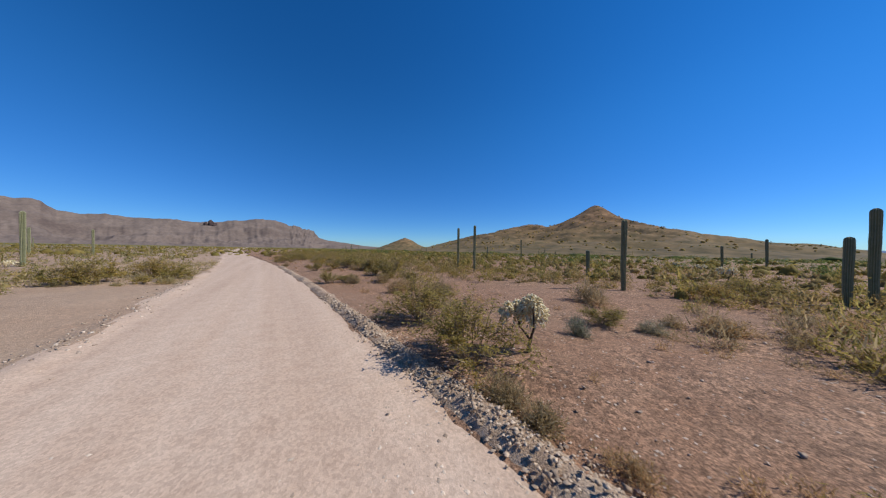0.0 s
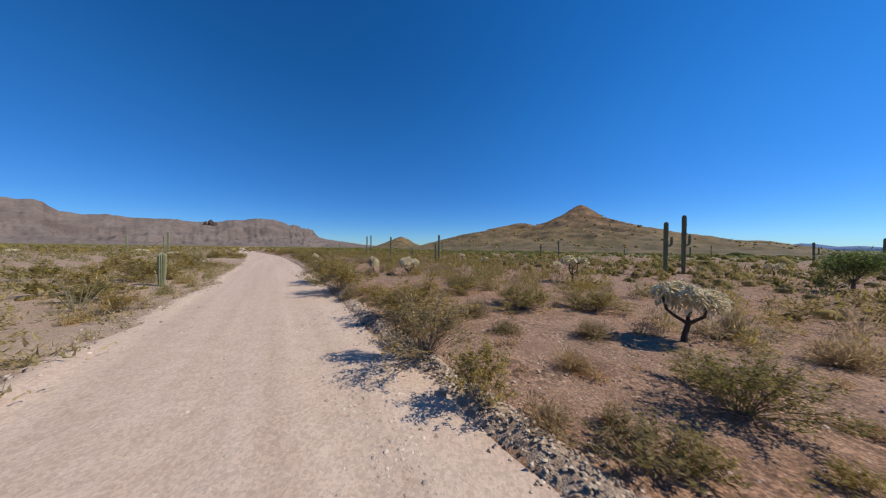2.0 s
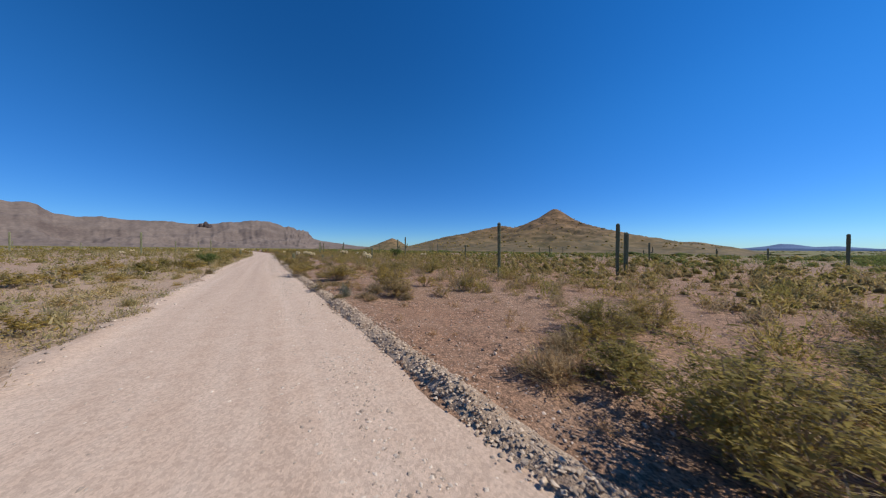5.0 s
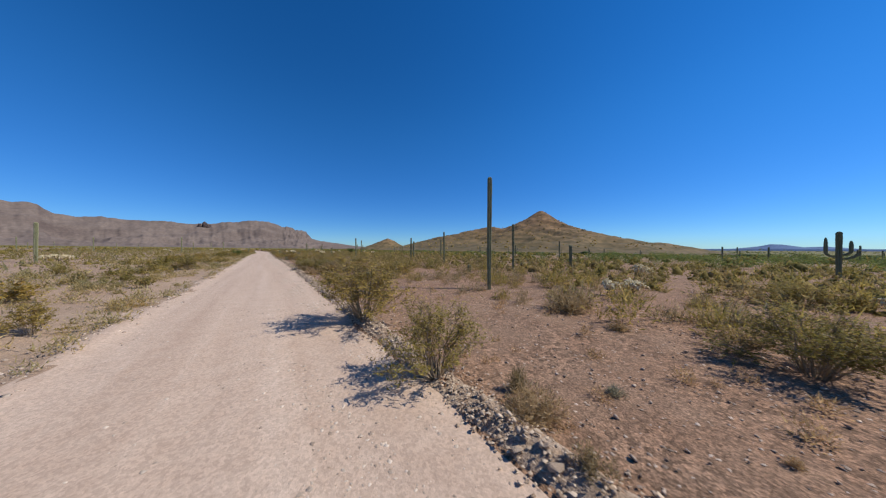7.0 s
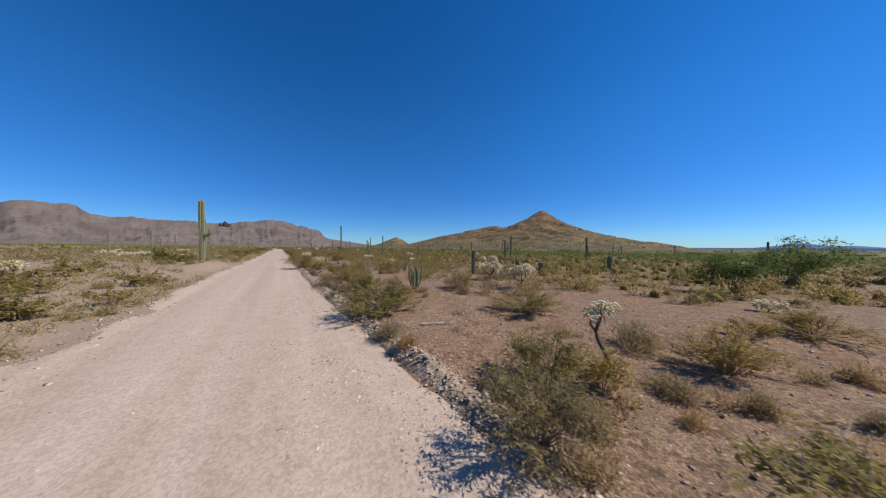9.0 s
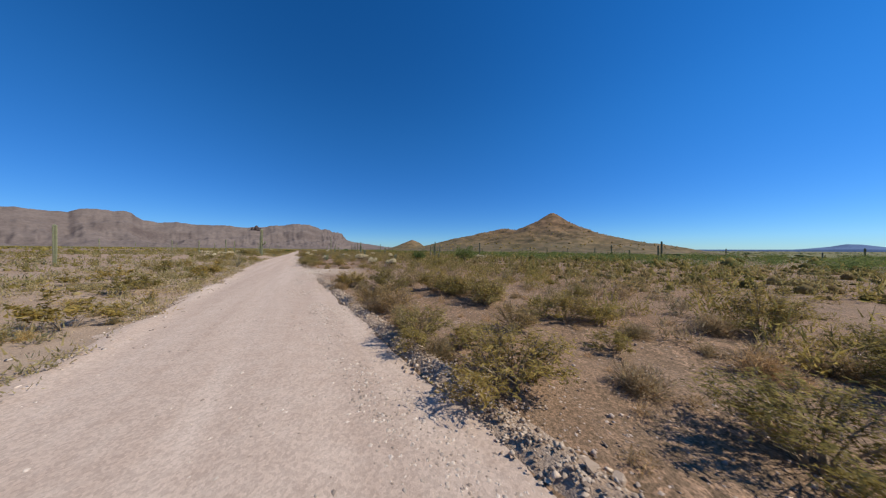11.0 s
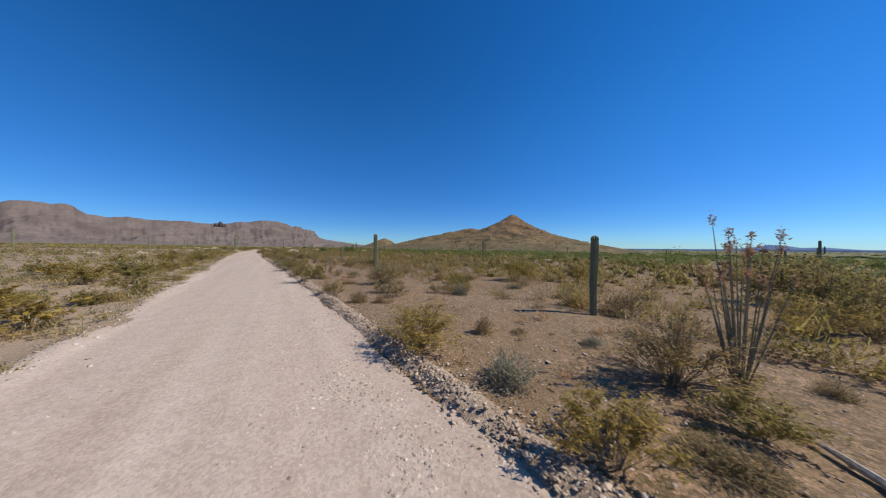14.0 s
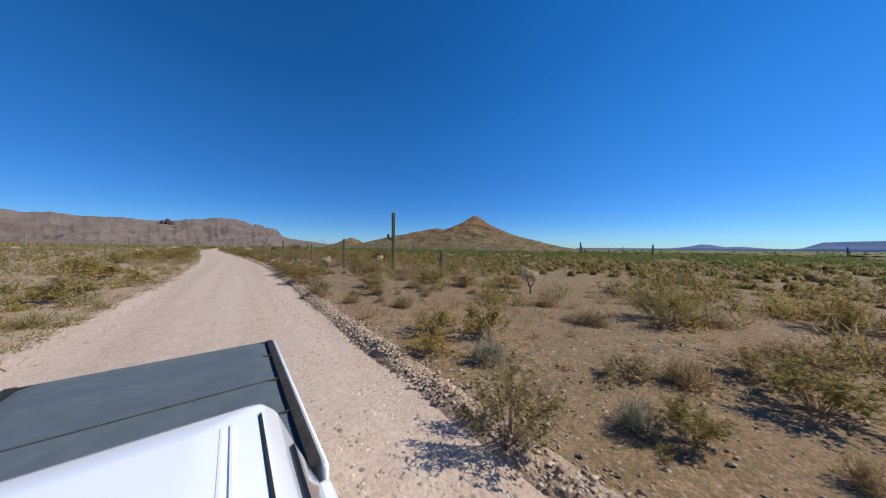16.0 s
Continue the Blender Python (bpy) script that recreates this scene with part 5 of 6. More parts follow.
def cholla(x, y, w, h, seed, label="pale spiny chain fruit cholla on a dark trunk", low=0.0):
    """Forked dark trunk under flat lobes of drooping spiny joints; low: how far the chains hang down."""
    rng = np.random.RandomState(seed)
    e = thing("cholla_cactus", x, y, label, "cactus", "chollas", rng.uniform(0, 360))
    off = abs(x - road_x(y)) > 14
    r = (0.025 + 0.025 * h) * (0.62 if w < 1.25 else 0.9)
    fork = Vector((rng.normal(0, 0.05), rng.normal(0, 0.05), h * rng.uniform(0.2, 0.3)))
    wood = [tube([(0, 0, -0.05), (fork.x * 0.3, fork.y * 0.3, fork.z * 0.5), fork], [r * 1.3, r * 1.05, r * 0.95], 7)]
    lobes = []
    n = 3
    for k in range(n):
        a = 2 * math.pi * k / n + rng.uniform(-0.6, 0.6)
        out = w * rng.uniform(0.2, 0.33)
        p = Vector((math.cos(a) * out, math.sin(a) * out, h * rng.uniform(0.58, 0.78)))
        knee = fork.lerp(p, 0.55) + Vector((math.cos(a) * w * 0.08, math.sin(a) * w * 0.08, -0.05 * h))
        wood.append(tube([fork, fork.lerp(knee, 0.5) + Vector((rng.normal(0, 0.02), rng.normal(0, 0.02), 0)), knee, p], [r * 0.8, r * 0.72, r * 0.62, r * 0.5], 6))
        for _ in range(3):
            q = p + Vector((rng.normal(0, w * 0.11), rng.normal(0, w * 0.11), h * rng.uniform(0.0, 0.1)))
            wood.append(tube([p, p.lerp(q, 0.5) + Vector((0, 0, -0.02)), q], [r * 0.5, r * 0.4, r * 0.28], 5))
            lobes.append(np.array(q))
    build("trunk", *join(wood), DARKBARK, e, "dark bare trunk and branches")
    count = int((200 + 520 * w * min(h, 2)) * (0.22 if off else 1.0))
    cs, ds, ls = [], [], []
    for _ in range(count):
        q = lobes[rng.randint(len(lobes))]
        a, rho = rng.uniform(0, 6.28), rng.uniform(0, 1) ** 0.5
        flat = np.array((math.cos(a), math.sin(a), 0.0))
        dome = h * 0.13 * (1 - rho ** 2) - h * 0.06 * rho
        hang = h * (0.03 + 0.14 * rng.rand() * rho + low * rng.rand()) if rng.rand() < 0.22 + low else 0.0
        c = q + flat * w * 0.16 * rho + (0, 0, dome - hang)
        c[2] = max(c[2], 0.15)
        tip = rng.normal(0, 0.35, 3) + flat * rho + (0, 0, -0.9 if hang or rng.rand() < 0.3 else 0.45)
        cs.append(c)
        ds.append(tip)
        ls.append(rng.uniform(0.06, 0.13) * (1.5 if off else 1.0))
    ob = fast_mesh("crown", *spiny_joints(cs, ds, ls, rng, 0.038 if off else 0.022), JOINTS)
    ob.parent = e
    ob["label"] = "straw coloured spiny joints"


CHOLLAS = [(5.0, 4.0, 1.1, 1.4), (7.8, -16.1, 1.3, 1.7), (9.8, -19.8, 2.1, 1.7), (18.3, -29.9, 1.8, 2.1), (8.8, -38.5, 1.8, 1.7), (15.6, -60.1, 1.7, 1.8),
           (15.9, -146.1, 1.1, 0.9), (4.65, -155.6, 1.3, 1.75), (5.6, -163.8, 1.1, 1.4), (15.5, -161.9, 0.9, 0.9), (16.5, -147.0, 1.4, 0.9), (22.2, -154.6, 1.4, 0.8), (24.5, -174.0, 1.4, 1.7)]
CHOLLAS += [(25.4, -170.9, 1.3, 1.4), (14.6, -187.3, 2.1, 1.7), (18.7, -196.6, 0.9, 0.5), (13.2, -204.6, 1.5, 1.4), (14.8, -208.0, 1.5, 1.4), (15.4, -183.5, 2.2, 1.6),
            (25.6, -313.6, 1.1, 1.5), (18.2, -315.0, 1.0, 1.3), (18.7, -313.9, 0.6, 1.3), (23.2, -338.4, 1.2, 1.6), (-16.5, -140.2, 2.2, 1.3), (-24.6, -129.5, 2.2, 1.4), (-7.4, -142.4, 1.7, 0.8)]
for k, (x, y, w, h) in enumerate(CHOLLAS):
    cholla(x, y, w, h, 200 + k, low=0.22 if (x, y) in ((5.6, -163.8), (7.8, -16.1)) else 0.0)
for k in range(12):
    y, lat = far_rng.uniform(-320, 60), far_rng.uniform(-45, -12)
    cholla(float(road_x(y)) + lat, y, far_rng.uniform(1.2, 2.4), far_rng.uniform(0.9, 1.5), 300 + k)
for k in range(12):
    y, lat = far_rng.uniform(-380, 40), far_rng.uniform(22, 55)
    cholla(float(road_x(y)) + lat, y, far_rng.uniform(1.0, 1.8), far_rng.uniform(0.9, 1.6), 330 + k)


def ocotillo(x, y, w, h, wands, seed, bloom=False, thick=0.017, arch=False):
    rng = np.random.RandomState(seed)
    e = thing("ocotillo", x, y, "grey thorny ocotillo with long bare wands" + (" tipped with faded flowers" if bloom else ""), "shrub", "ocotillos")
    tips = []
    for k in range(wands):
        a, t = rng.uniform(0, 6.28), rng.uniform(0.1, 1.0) ** 0.8
        out, hh = w / 2 * t, h * rng.uniform(0.6, 1.0) * (1.08 - 0.25 * t)
        bend = rng.uniform(-0.15, 0.15) * h
        pts = [(math.cos(a) * (0.04 + out * q ** 0.95) + bend * q * q, math.sin(a) * (0.04 + out * q ** 0.95), hh * q - 0.04 * (1 - q)) for q in (0, 0.2, 0.45, 0.7, 0.88, 1.0)]
        rad = [thick * f for f in (1.3, 1.15, 1.0, 0.8, 0.55, 0.3)]
        build("wand", *tube(pts, rad, 5), WAND, e)
        tips.append(np.array(pts[-1]))
    if arch:
        pts = [(0.04, 0, 0), (0.45, -0.1, 1.1), (1.0, -0.22, 2.25), (1.55, -0.35, 2.75), (2.1, -0.5, 3.1), (2.45, -0.58, 3.22), (2.62, -0.62, 3.1)]
        build("wand", *tube(pts, [0.02, 0.018, 0.015, 0.013, 0.011, 0.009, 0.006], 5), WAND, e)
        tips += [np.array(pts[-1]), np.array(pts[-2]), np.array(pts[-1]) + (0.05, 0, -0.12)]
    if bloom:
        n = 60 * len(tips)
        p = np.repeat(tips, 60, 0) + rng.normal(0, (0.03, 0.03, 0.05), (n, 3))
        d = rng.normal(size=(2, n, 3)) * 0.022
        v = np.stack([p, p + d[0], p + d[1]], 1).reshape(-1, 3)
        ob = fast_mesh("flower_cluster", v, np.arange(3 * n).reshape(-1, 3), BLOOM)
        ob.parent = e
        ob["label"] = "faded orange flower tufts"


OCOTILLOS = [(-7.2, -2.6, 2.2, 2.1, 12, 0), (-6.6, -24.9, 1.8, 1.7, 14, 0), (10.3, -73.2, 1.3, 1.35, 46, 0), (12.4, -71.5, 1.8, 1.2, 40, 0), (12.4, -174.0, 1.7, 1.7, 40, 0), (26.2, -326.2, 1.9, 1.5, 36, 0), (14.5, -261.2, 2.0, 1.75, 32, 0),
             (18.4, -280.4, 1.0, 1.3, 22, 0), (11.1, -277.5, 0.8, 0.6, 8, 0), (17.0, -303.0, 1.1, 3.4, 24, 1), (15.9, -312.1, 2.0, 2.6, 9, 1), (-3.4, -198.4, 2.2, 2.5, 24, 0)]
OCOTILLOS += [(-4.6, -240.7, 2.6, 1.8, 14, 0), (-2.6, -241.4, 1.6, 1.7, 12, 0), (8.2, -25.7, 1.5, 1.5, 10, 0), (-9.0, -76.0, 1.2, 1.0, 12, 0)]
for k, (x, y, w, h, n, flowers) in enumerate(OCOTILLOS):
    ocotillo(x, y, w, h, n, 400 + k, bool(flowers), 0.008 if n > 35 else 0.0125, (x, y) == (15.9, -312.1))


def small_tree(x, y, w, h, seed, mat=None, label="small green palo verde tree"):
    rng = np.random.RandomState(seed)
    e = thing("desert_tree", x, y, label, "tree", "desert trees")
    fork = Vector((rng.normal(0, 0.05), 0, h * 0.22))
    wood = [tube([(0, 0, -0.05), fork], [0.035 * h, 0.028 * h], 7)]
    pts = []
    for k in range(7):
        a = k * 0.9 + rng.uniform(-0.2, 0.2)
        p = Vector((math.cos(a) * w * rng.uniform(0.2, 0.4), math.sin(a) * w * rng.uniform(0.2, 0.4), h * rng.uniform(0.6, 0.95)))
        m = fork.lerp(p, 0.5) + Vector((0, 0, -0.05 * h))
        wood.append(tube([fork, m, p], [0.013 * h, 0.009 * h, 0.004 * h], 5))
        for _ in range(5):
            c = m.lerp(p, rng.uniform(0.2, 1.0))
            q = c + Vector(rng.normal(0, 1, 3)) * w * 0.12
            wood.append(tube([c, q], [0.007 * h, 0.003 * h], 4))
            pts += [(c + q) / 2, q]
    build("trunk", *join(wood), STEM, e)
    n = 5200
    p = np.array(pts)[rng.randint(0, len(pts), n)] + rng.normal(0, 1, (n, 3)) * (w * 0.075, w * 0.075, h * 0.06)
    d = rng.normal(size=(2, n, 3)) * max(0.04, 0.018 * w)
    ob = fast_mesh("crown", np.stack([p, p + d[0], p + d[1]], 1).reshape(-1, 3), np.arange(3 * n).reshape(-1, 3), mat or MESQUITE)
    ob.parent = e


small_tree(-6.5, -59.5, 2.6, 1.9, 1)
small_tree(29.5, -41.2, 3.4, 3.0, 2, label="grey green desert tree standing in scrub")
small_tree(24.0, -194.6, 3.2, 2.1, 3)
small_tree(34.0, -196.0, 4.5, 2.6, 5)
small_tree(31.0, -303.0, 4.5, 2.1, 4, BROWNLEAF, "spreading brownish olive desert tree standing in scrub")
small_tree(26.0, -290.0, 3.0, 1.5, 6, CREOSOTE, "low spreading olive green desert tree")

# ---- dead wood ----


def fallen(name, x, y, length, thick, turn, label, branches=0, seed=0, lift=0.05):
    rng = np.random.RandomState(seed)
    e = thing(name, x, y, label, "dead wood", "", turn, sink=-lift)
    pts = [(length * (t - 0.5), rng.normal(0, 0.03) * length, rng.uniform(0.0, 0.03)) for t in np.linspace(0, 1, 7)]
    build("limb", *tube(pts, [thick * f for f in (1, 1.05, 0.95, 0.9, 0.8, 0.6, 0.35)], 7), DEADWOOD if not branches else DARKBARK, e)
    for k in range(branches):
        p = Vector(pts[1 + k % 5])
        q = p + Vector((rng.normal(0.25, 0.2), rng.normal(0, 0.3), rng.uniform(0.05, 0.4))) * length * 0.45
        m = p.lerp(q, 0.5) + Vector((0, 0, 0.05))
        build("branch", *tube([p, m, q], [thick * 0.6, thick * 0.45, thick * 0.2], 5), DARKBARK, e)


def dead_shrub(x, y, w, h, seed):
    """A standing skeleton of dark forked branches."""
    rng = np.random.RandomState(seed)
    e = thing("dead_shrub", x, y, "dark leafless shrub skeleton with forked branches", "dead wood")
    build("trunk", *tube([(0, 0, -0.05), (0.02, 0, h * 0.12), (0, 0.02, h * 0.25)], [0.045, 0.04, 0.035], 7), DARKBARK, e)
    for k in range(9):
        a = k * 0.7 + rng.uniform(-0.2, 0.2)
        out, top = w / 2 * rng.uniform(0.45, 1.0), h * rng.uniform(0.5, 1.0)
        d = Vector((math.cos(a), math.sin(a), 0))
        p = [Vector((0, 0, h * 0.2)), d * out * 0.35 + Vector((0, 0, h * 0.32)), d * out * 0.7 + Vector((rng.normal(0, 0.05), rng.normal(0, 0.05), top * 0.62)), d * out + Vector((0, 0, top))]
        chunks = [tube(p, [0.024, 0.02, 0.016, 0.009], 6)]
        for _ in range(4):
            q = p[1].lerp(p[3], rng.uniform(0.1, 0.9))
            chunks.append(tube([q, q + Vector(rng.normal(0, 0.1, 3)) + Vector((0, 0, 0.06))], [0.012, 0.006], 5))
        build("branch", *join(chunks), DARKBARK, e)


fallen("fallen_log", 16.4, -303.3, 1.3, 0.04, 40, "grey weathered fallen cactus rib beside an ocotillo", 0, 1)
fallen("fallen_log", 15.5, -304.1, 0.9, 0.05, 45, "grey weathered fallen cactus rib on bare soil", 0, 2)
fallen("fallen_branch", 13.1, -163.2, 1.4, 0.04, -20, "dark dead branching cholla skeleton lying on the soil", 8, 3)
dead_shrub(4.46, -48.33, 1.5, 0.85, 4)
fallen("fallen_branch", 4.13, -47.81, 0.8, 0.025, 20, "dark dead twigs lying beside a shrub skeleton", 8, 11)
fallen("fallen_log", 8.47, -49.59, 1.71, 0.055, -114, "dark weathered fallen cholla trunk on bare soil", 0, 5)
fallen("fallen_log", 6.0, -191.6, 1.1, 0.03, -20, "thin grey fallen branch on the soil", 0, 6)
fallen("fallen_log", 7.0, -184.6, 1.2, 0.03, -25, "thin dark fallen branch beside an organ pipe cactus", 0, 7)
fallen("fallen_branch", 6.45, -159.1, 0.9, 0.025, 15, "dark tangled dead branches round a young saguaro", 14, 9)
fallen("fallen_branch", 13.9, -162.5, 1.5, 0.06, 30, "dark fallen cholla trunk with curled branches", 6, 10)


def sheaf(x, y, n, length, turn, seed):
    """A collapsed ocotillo: pale dry canes fanned out on the soil."""
    rng = np.random.RandomState(seed)
    e = thing("fallen_ocotillo", x, y, "collapsed dead ocotillo with pale dry canes on the soil", "dead wood", "", turn)
    for k in range(n):
        a, ln = rng.normal(0, 0.42) + (math.pi if k % 2 else 0), length * rng.uniform(0.5, 1.0)
        lift = rng.uniform(0.04, 0.16)
        pts = [(math.cos(a) * ln * q, math.sin(a) * ln * q + rng.normal(0, 0.015), 0.05 + lift * math.sin(3.0 * q)) for q in (0.0, 0.3, 0.65, 1.0)]
        build("cane", *tube(pts, [0.017, 0.015, 0.012, 0.007], 5), DEADWOOD, e)


sheaf(6.25, -159.6, 30, 0.95, -5, 31)
# a bare cholla trunk with two crooked arms, standing in scrub
snag = thing("dead_cholla_trunk", 7.55, -195.95, "small cholla with a bare crooked brown trunk", "cactus")
build("trunk", *tube([(0, 0, -0.1), (0, 0, 0.1), (-0.09, 0.06, 0.38), (-0.22, 0.14, 0.66), (-0.27, 0.17, 0.86)], [0.06, 0.052, 0.045, 0.04, 0.036], 8), SNAG, snag)
build("limb", *tube([(-0.27, 0.17, 0.84), (-0.21, 0.13, 1.05), (-0.16, 0.1, 1.28)], [0.036, 0.032, 0.026], 7), SNAG, snag)
build("limb", *tube([(-0.24, 0.15, 0.8), (-0.36, 0.23, 0.98), (-0.34, 0.21, 1.2)], [0.028, 0.024, 0.02], 7), SNAG, snag)
tuft = np.random.RandomState(61)
heads = np.array([(-0.16, 0.1, 1.3), (-0.34, 0.21, 1.22), (-0.05, 0.04, 1.3)])[tuft.randint(0, 3, 130)] + tuft.normal(0, 0.07, (130, 3))
tuft_ob = fast_mesh("crown", *spiny_joints(heads, tuft.normal(0, 0.6, (130, 3)) + (0, 0, 0.1), tuft.uniform(0.07, 0.14, 130), tuft, 0.022), JOINTS)
tuft_ob.parent = snag
tuft_ob["label"] = "straw coloured spiny joints"
fallen("fallen_branch", 9.5, -29.0, 1.5, 0.035, -35, "dead branches lying on bare soil", 5, 8)

# ---- stones ----


OCTA = np.array([(1, 0, 0), (-1, 0, 0), (0, 1, 0), (0, -1, 0), (0, 0, 0.8)]) * 0.5
OCTA_T = np.array([(0, 2, 4), (2, 1, 4), (1, 3, 4), (3, 0, 4)])


def broken_stone(seed, corners, flat=0.7):
    """An angular piece of broken rock: the hull of a few corners in a flattened box."""
    rng = np.random.RandomState(seed)
    bm = bmesh.new()
    for p in rng.uniform(-0.5, 0.5, (corners, 3)):
        p = p / (np.sum(np.abs(p) ** 3) ** (1 / 3)) * 0.5 * rng.uniform(0.7, 1.0)
        bm.verts.new((p[0], p[1], p[2] * flat))
    out = bmesh.ops.convex_hull(bm, input=bm.verts[:])
    bmesh.ops.delete(bm, geom=[g for g in out["geom_interior"] if isinstance(g, bmesh.types.BMVert)], context="VERTS")
    bmesh.ops.triangulate(bm, faces=bm.faces[:])
    bm.verts.index_update()
    v = np.array([q.co for q in bm.verts])
    t = np.array([[q.index for q in f.verts] for f in bm.faces])
    bm.free()
    return v, t


def grit_shape(seed):
    rng = np.random.RandomState(seed)
    return OCTA + rng.uniform(-0.2, 0.2, OCTA.shape) * (1, 1, 0.5) + (0, 0, -0.05), OCTA_T


GRIT = [grit_shape(560 + k) for k in range(8)]
LUMPS = [broken_stone(540 + k, 6) for k in range(10)]


def stones(name, mat, x, y, z, size, label, seed, shapes=None, category="stones"):
    """Loose stones past counting, in one mesh."""
    rng = np.random.RandomState(seed)
    V, T, o = [], [], 0
    a = rng.uniform(0, 6.28, len(x))
    c, s = np.cos(a), np.sin(a)
    sq = rng.uniform(0.6, 1.0, len(x))
    for i in range(len(x)):
        v, t = shapes[i % len(shapes)] if shapes else (OCTA, OCTA_T)
        q = v * (size[i], size[i] * sq[i], size[i] * sq[i])
        V.append(np.stack([q[:, 0] * c[i] - q[:, 1] * s[i] + x[i], q[:, 0] * s[i] + q[:, 1] * c[i] + y[i], q[:, 2] + z[i]], 1))
        T.append(t + o)
        o += len(v)
    return tagged(fast_mesh(name, np.concatenate(V), np.concatenate(T), mat), label, category, kind="stuff")


srng = np.random.RandomState(21)
# rubble of the windrow along the road's edge
def windrow(n):
    """Places along the windrow, which is open at the wash."""
    y = srng.uniform(-356, 14, n)
    y = y[np.abs(y + 211.5) > 6 + srng.normal(0, 0.6, n)]
    wide = 0.19 + 0.05 * np.sin(y * 0.37) + 0.03 * np.sin(y * 1.9)
    lat = 2.66 + 0.06 * np.sin(y * 0.8) + srng.normal(0, 1, len(y)) * wide * 1.08
    return road_x(y) + lat, y, lat


x, y, lat = windrow(38000)
size = 0.035 + 0.05 * srng.uniform(0, 1, len(y)) ** 1.6
stones("berm_grit", RUBBLE, x, y, land_z(x, y) + berm_z(lat, y) - 0.012, size, "small grey and tan stones heaped along the road edge", 27, GRIT)
x, y, lat = windrow(15000)
size = 0.06 + 0.10 * srng.uniform(0, 1, len(y)) ** 2.4
stones("berm_rubble", RUBBLE, x, y, land_z(x, y) + berm_z(lat, y) - 0.01 + size * 0.2, size, "heaped grey and tan rubble stones along the road edge", 22, LUMPS)
n = 13000
y = srng.uniform(-345, 25, n)
lat = -4.0 + srng.normal(0, 0.42, n)
x = road_x(y) + lat
size = 0.04 + 0.13 * srng.uniform(0, 1, n) ** 3
stones("windrow_stones", PEBBLE, x, y, land_z(x, y) + berm_z(lat, y) + size * 0.12, size, "pale stones along the road edge", 23, LUMPS[:5])
# gravel loose on the road
n = 100000
y = 6 - 358 * srng.uniform(0, 1, n) ** 0.72
lat = np.where(srng.rand(n) < 0.82, srng.normal(1.45, 0.6, n), srng.uniform(-3.6, 2.2, n))
lat = np.where(lat > 2.4, 4.8 - lat, np.maximum(lat, -3.6))
# thrown together in loose patches
lies = fbm(lat * 1.6, y * 0.55, 41, 4, 1.6) + srng.normal(0, 0.25, n) > 0.02
y, lat, n = y[lies], lat[lies], int(lies.sum())
x = road_x(y) + lat
size = 0.024 + 0.06 * srng.uniform(0, 1, n) ** 2.4
stones("road_gravel", PEBBLE, x, y, road_z(lat, y) + 0.002, size, "loose pale gravel on the dirt road", 24, GRIT)
n = 46000
y = srng.uniform(-376, 15, n)
lat = 3.1 + 10 * srng.uniform(0, 1, n) ** 1.6
x = road_x(y) + lat
size = 0.03 + 0.04 * srng.uniform(0, 1, n) ** 1.5
stones("desert_pebbles", LITTER, x, y, land_z(x, y) + berm_z(lat, y) + 0.004, size, "small brown and pale stones on the desert floor", 25, GRIT)
n = 26000
y = 15 - 391 * srng.uniform(0, 1, n) ** 0.7
lat = 3.1 + 11 * srng.uniform(0, 1, n) ** 1.4
x = road_x(y) + lat
size = 0.05 + 0.09 * srng.uniform(0, 1, n) ** 3
stones("desert_stones", LITTER, x, y, land_z(x, y) + berm_z(lat, y) + size * 0.15, size, "brown and pale stones on the desert floor", 28, LUMPS)
# the spill of gravel at the drain beside the road
n = 9000
y = srng.normal(-210.5, 2.6, n)
lat = 1.9 + np.abs(srng.normal(0, 2.4, n))
x = road_x(y) + lat
size = 0.03 + 0.07 * srng.uniform(0, 1, n) ** 3
stones("wash_gravel", PEBBLE, x, y, land_z(x, y) + berm_z(lat, y), size, "pale gravel spilling from a small wash", 26, GRIT)

# larger stones that can be told apart
STONE_MESHES = []
for k in range(6):
    v, t = broken_stone(600 + k, 14, 0.75)
    me = bpy.data.meshes.new("stone")
    me.from_pydata([tuple(p) for p in v], [], [tuple(q) for q in t])
    me.materials.append(RUBBLE)
    STONE_MESHES.append(me)
for k in range(230):
    y = srng.uniform(-348, 3)
    lat = 2.72 + srng.normal(0, 0.3) if k % 5 else srng.uniform(3.2, 9)
    sz = (0.11 + 0.15 * srng.rand() ** 2) * (1.0 if k % 5 else 0.8)
    x = float(road_x(y)) + lat
    ob = new("stone", STONE_MESHES[k % 6])
    ob.matrix_basis = pose(x, y, float(land_z(x, y) + berm_z(lat, y)) + sz * 0.12, srng.uniform(0, 30), 0, srng.uniform(0, 360)) @ Matrix.Diagonal((sz, sz * srng.uniform(0.6, 1), sz * srng.uniform(0.5, 0.9), 1))
    tagged(ob, "rough grey and tan stone lying at the road edge", "stone", "stones along the road")

# the dark rock on the range
az = radians(-8.95)
blocks = [broken_stone(77 + k, 16, 1.0) for k in range(4)]
chunks, o = [], 0
for (v, t), (dx, dz, w, h) in zip(blocks, [(4, 10, 62, 118), (-36, -6, 48, 88), (36, -2, 46, 84), (0, -30, 120, 60)]):
    chunks.append((v * (w, 80, h) + (dx, 0, dz), t + o))
    o += len(v)
rock = fast_mesh("rock_outcrop", np.concatenate([c[0] for c in chunks]), np.concatenate([c[1] for c in chunks]), mountain_material("dark_rock", (0.06, 0.042, 0.04), (0.095, 0.07, 0.066), (0.05, 0.036, 0.035)))
rock.location = (3780 * math.sin(az), 3780 * math.cos(az), 236)
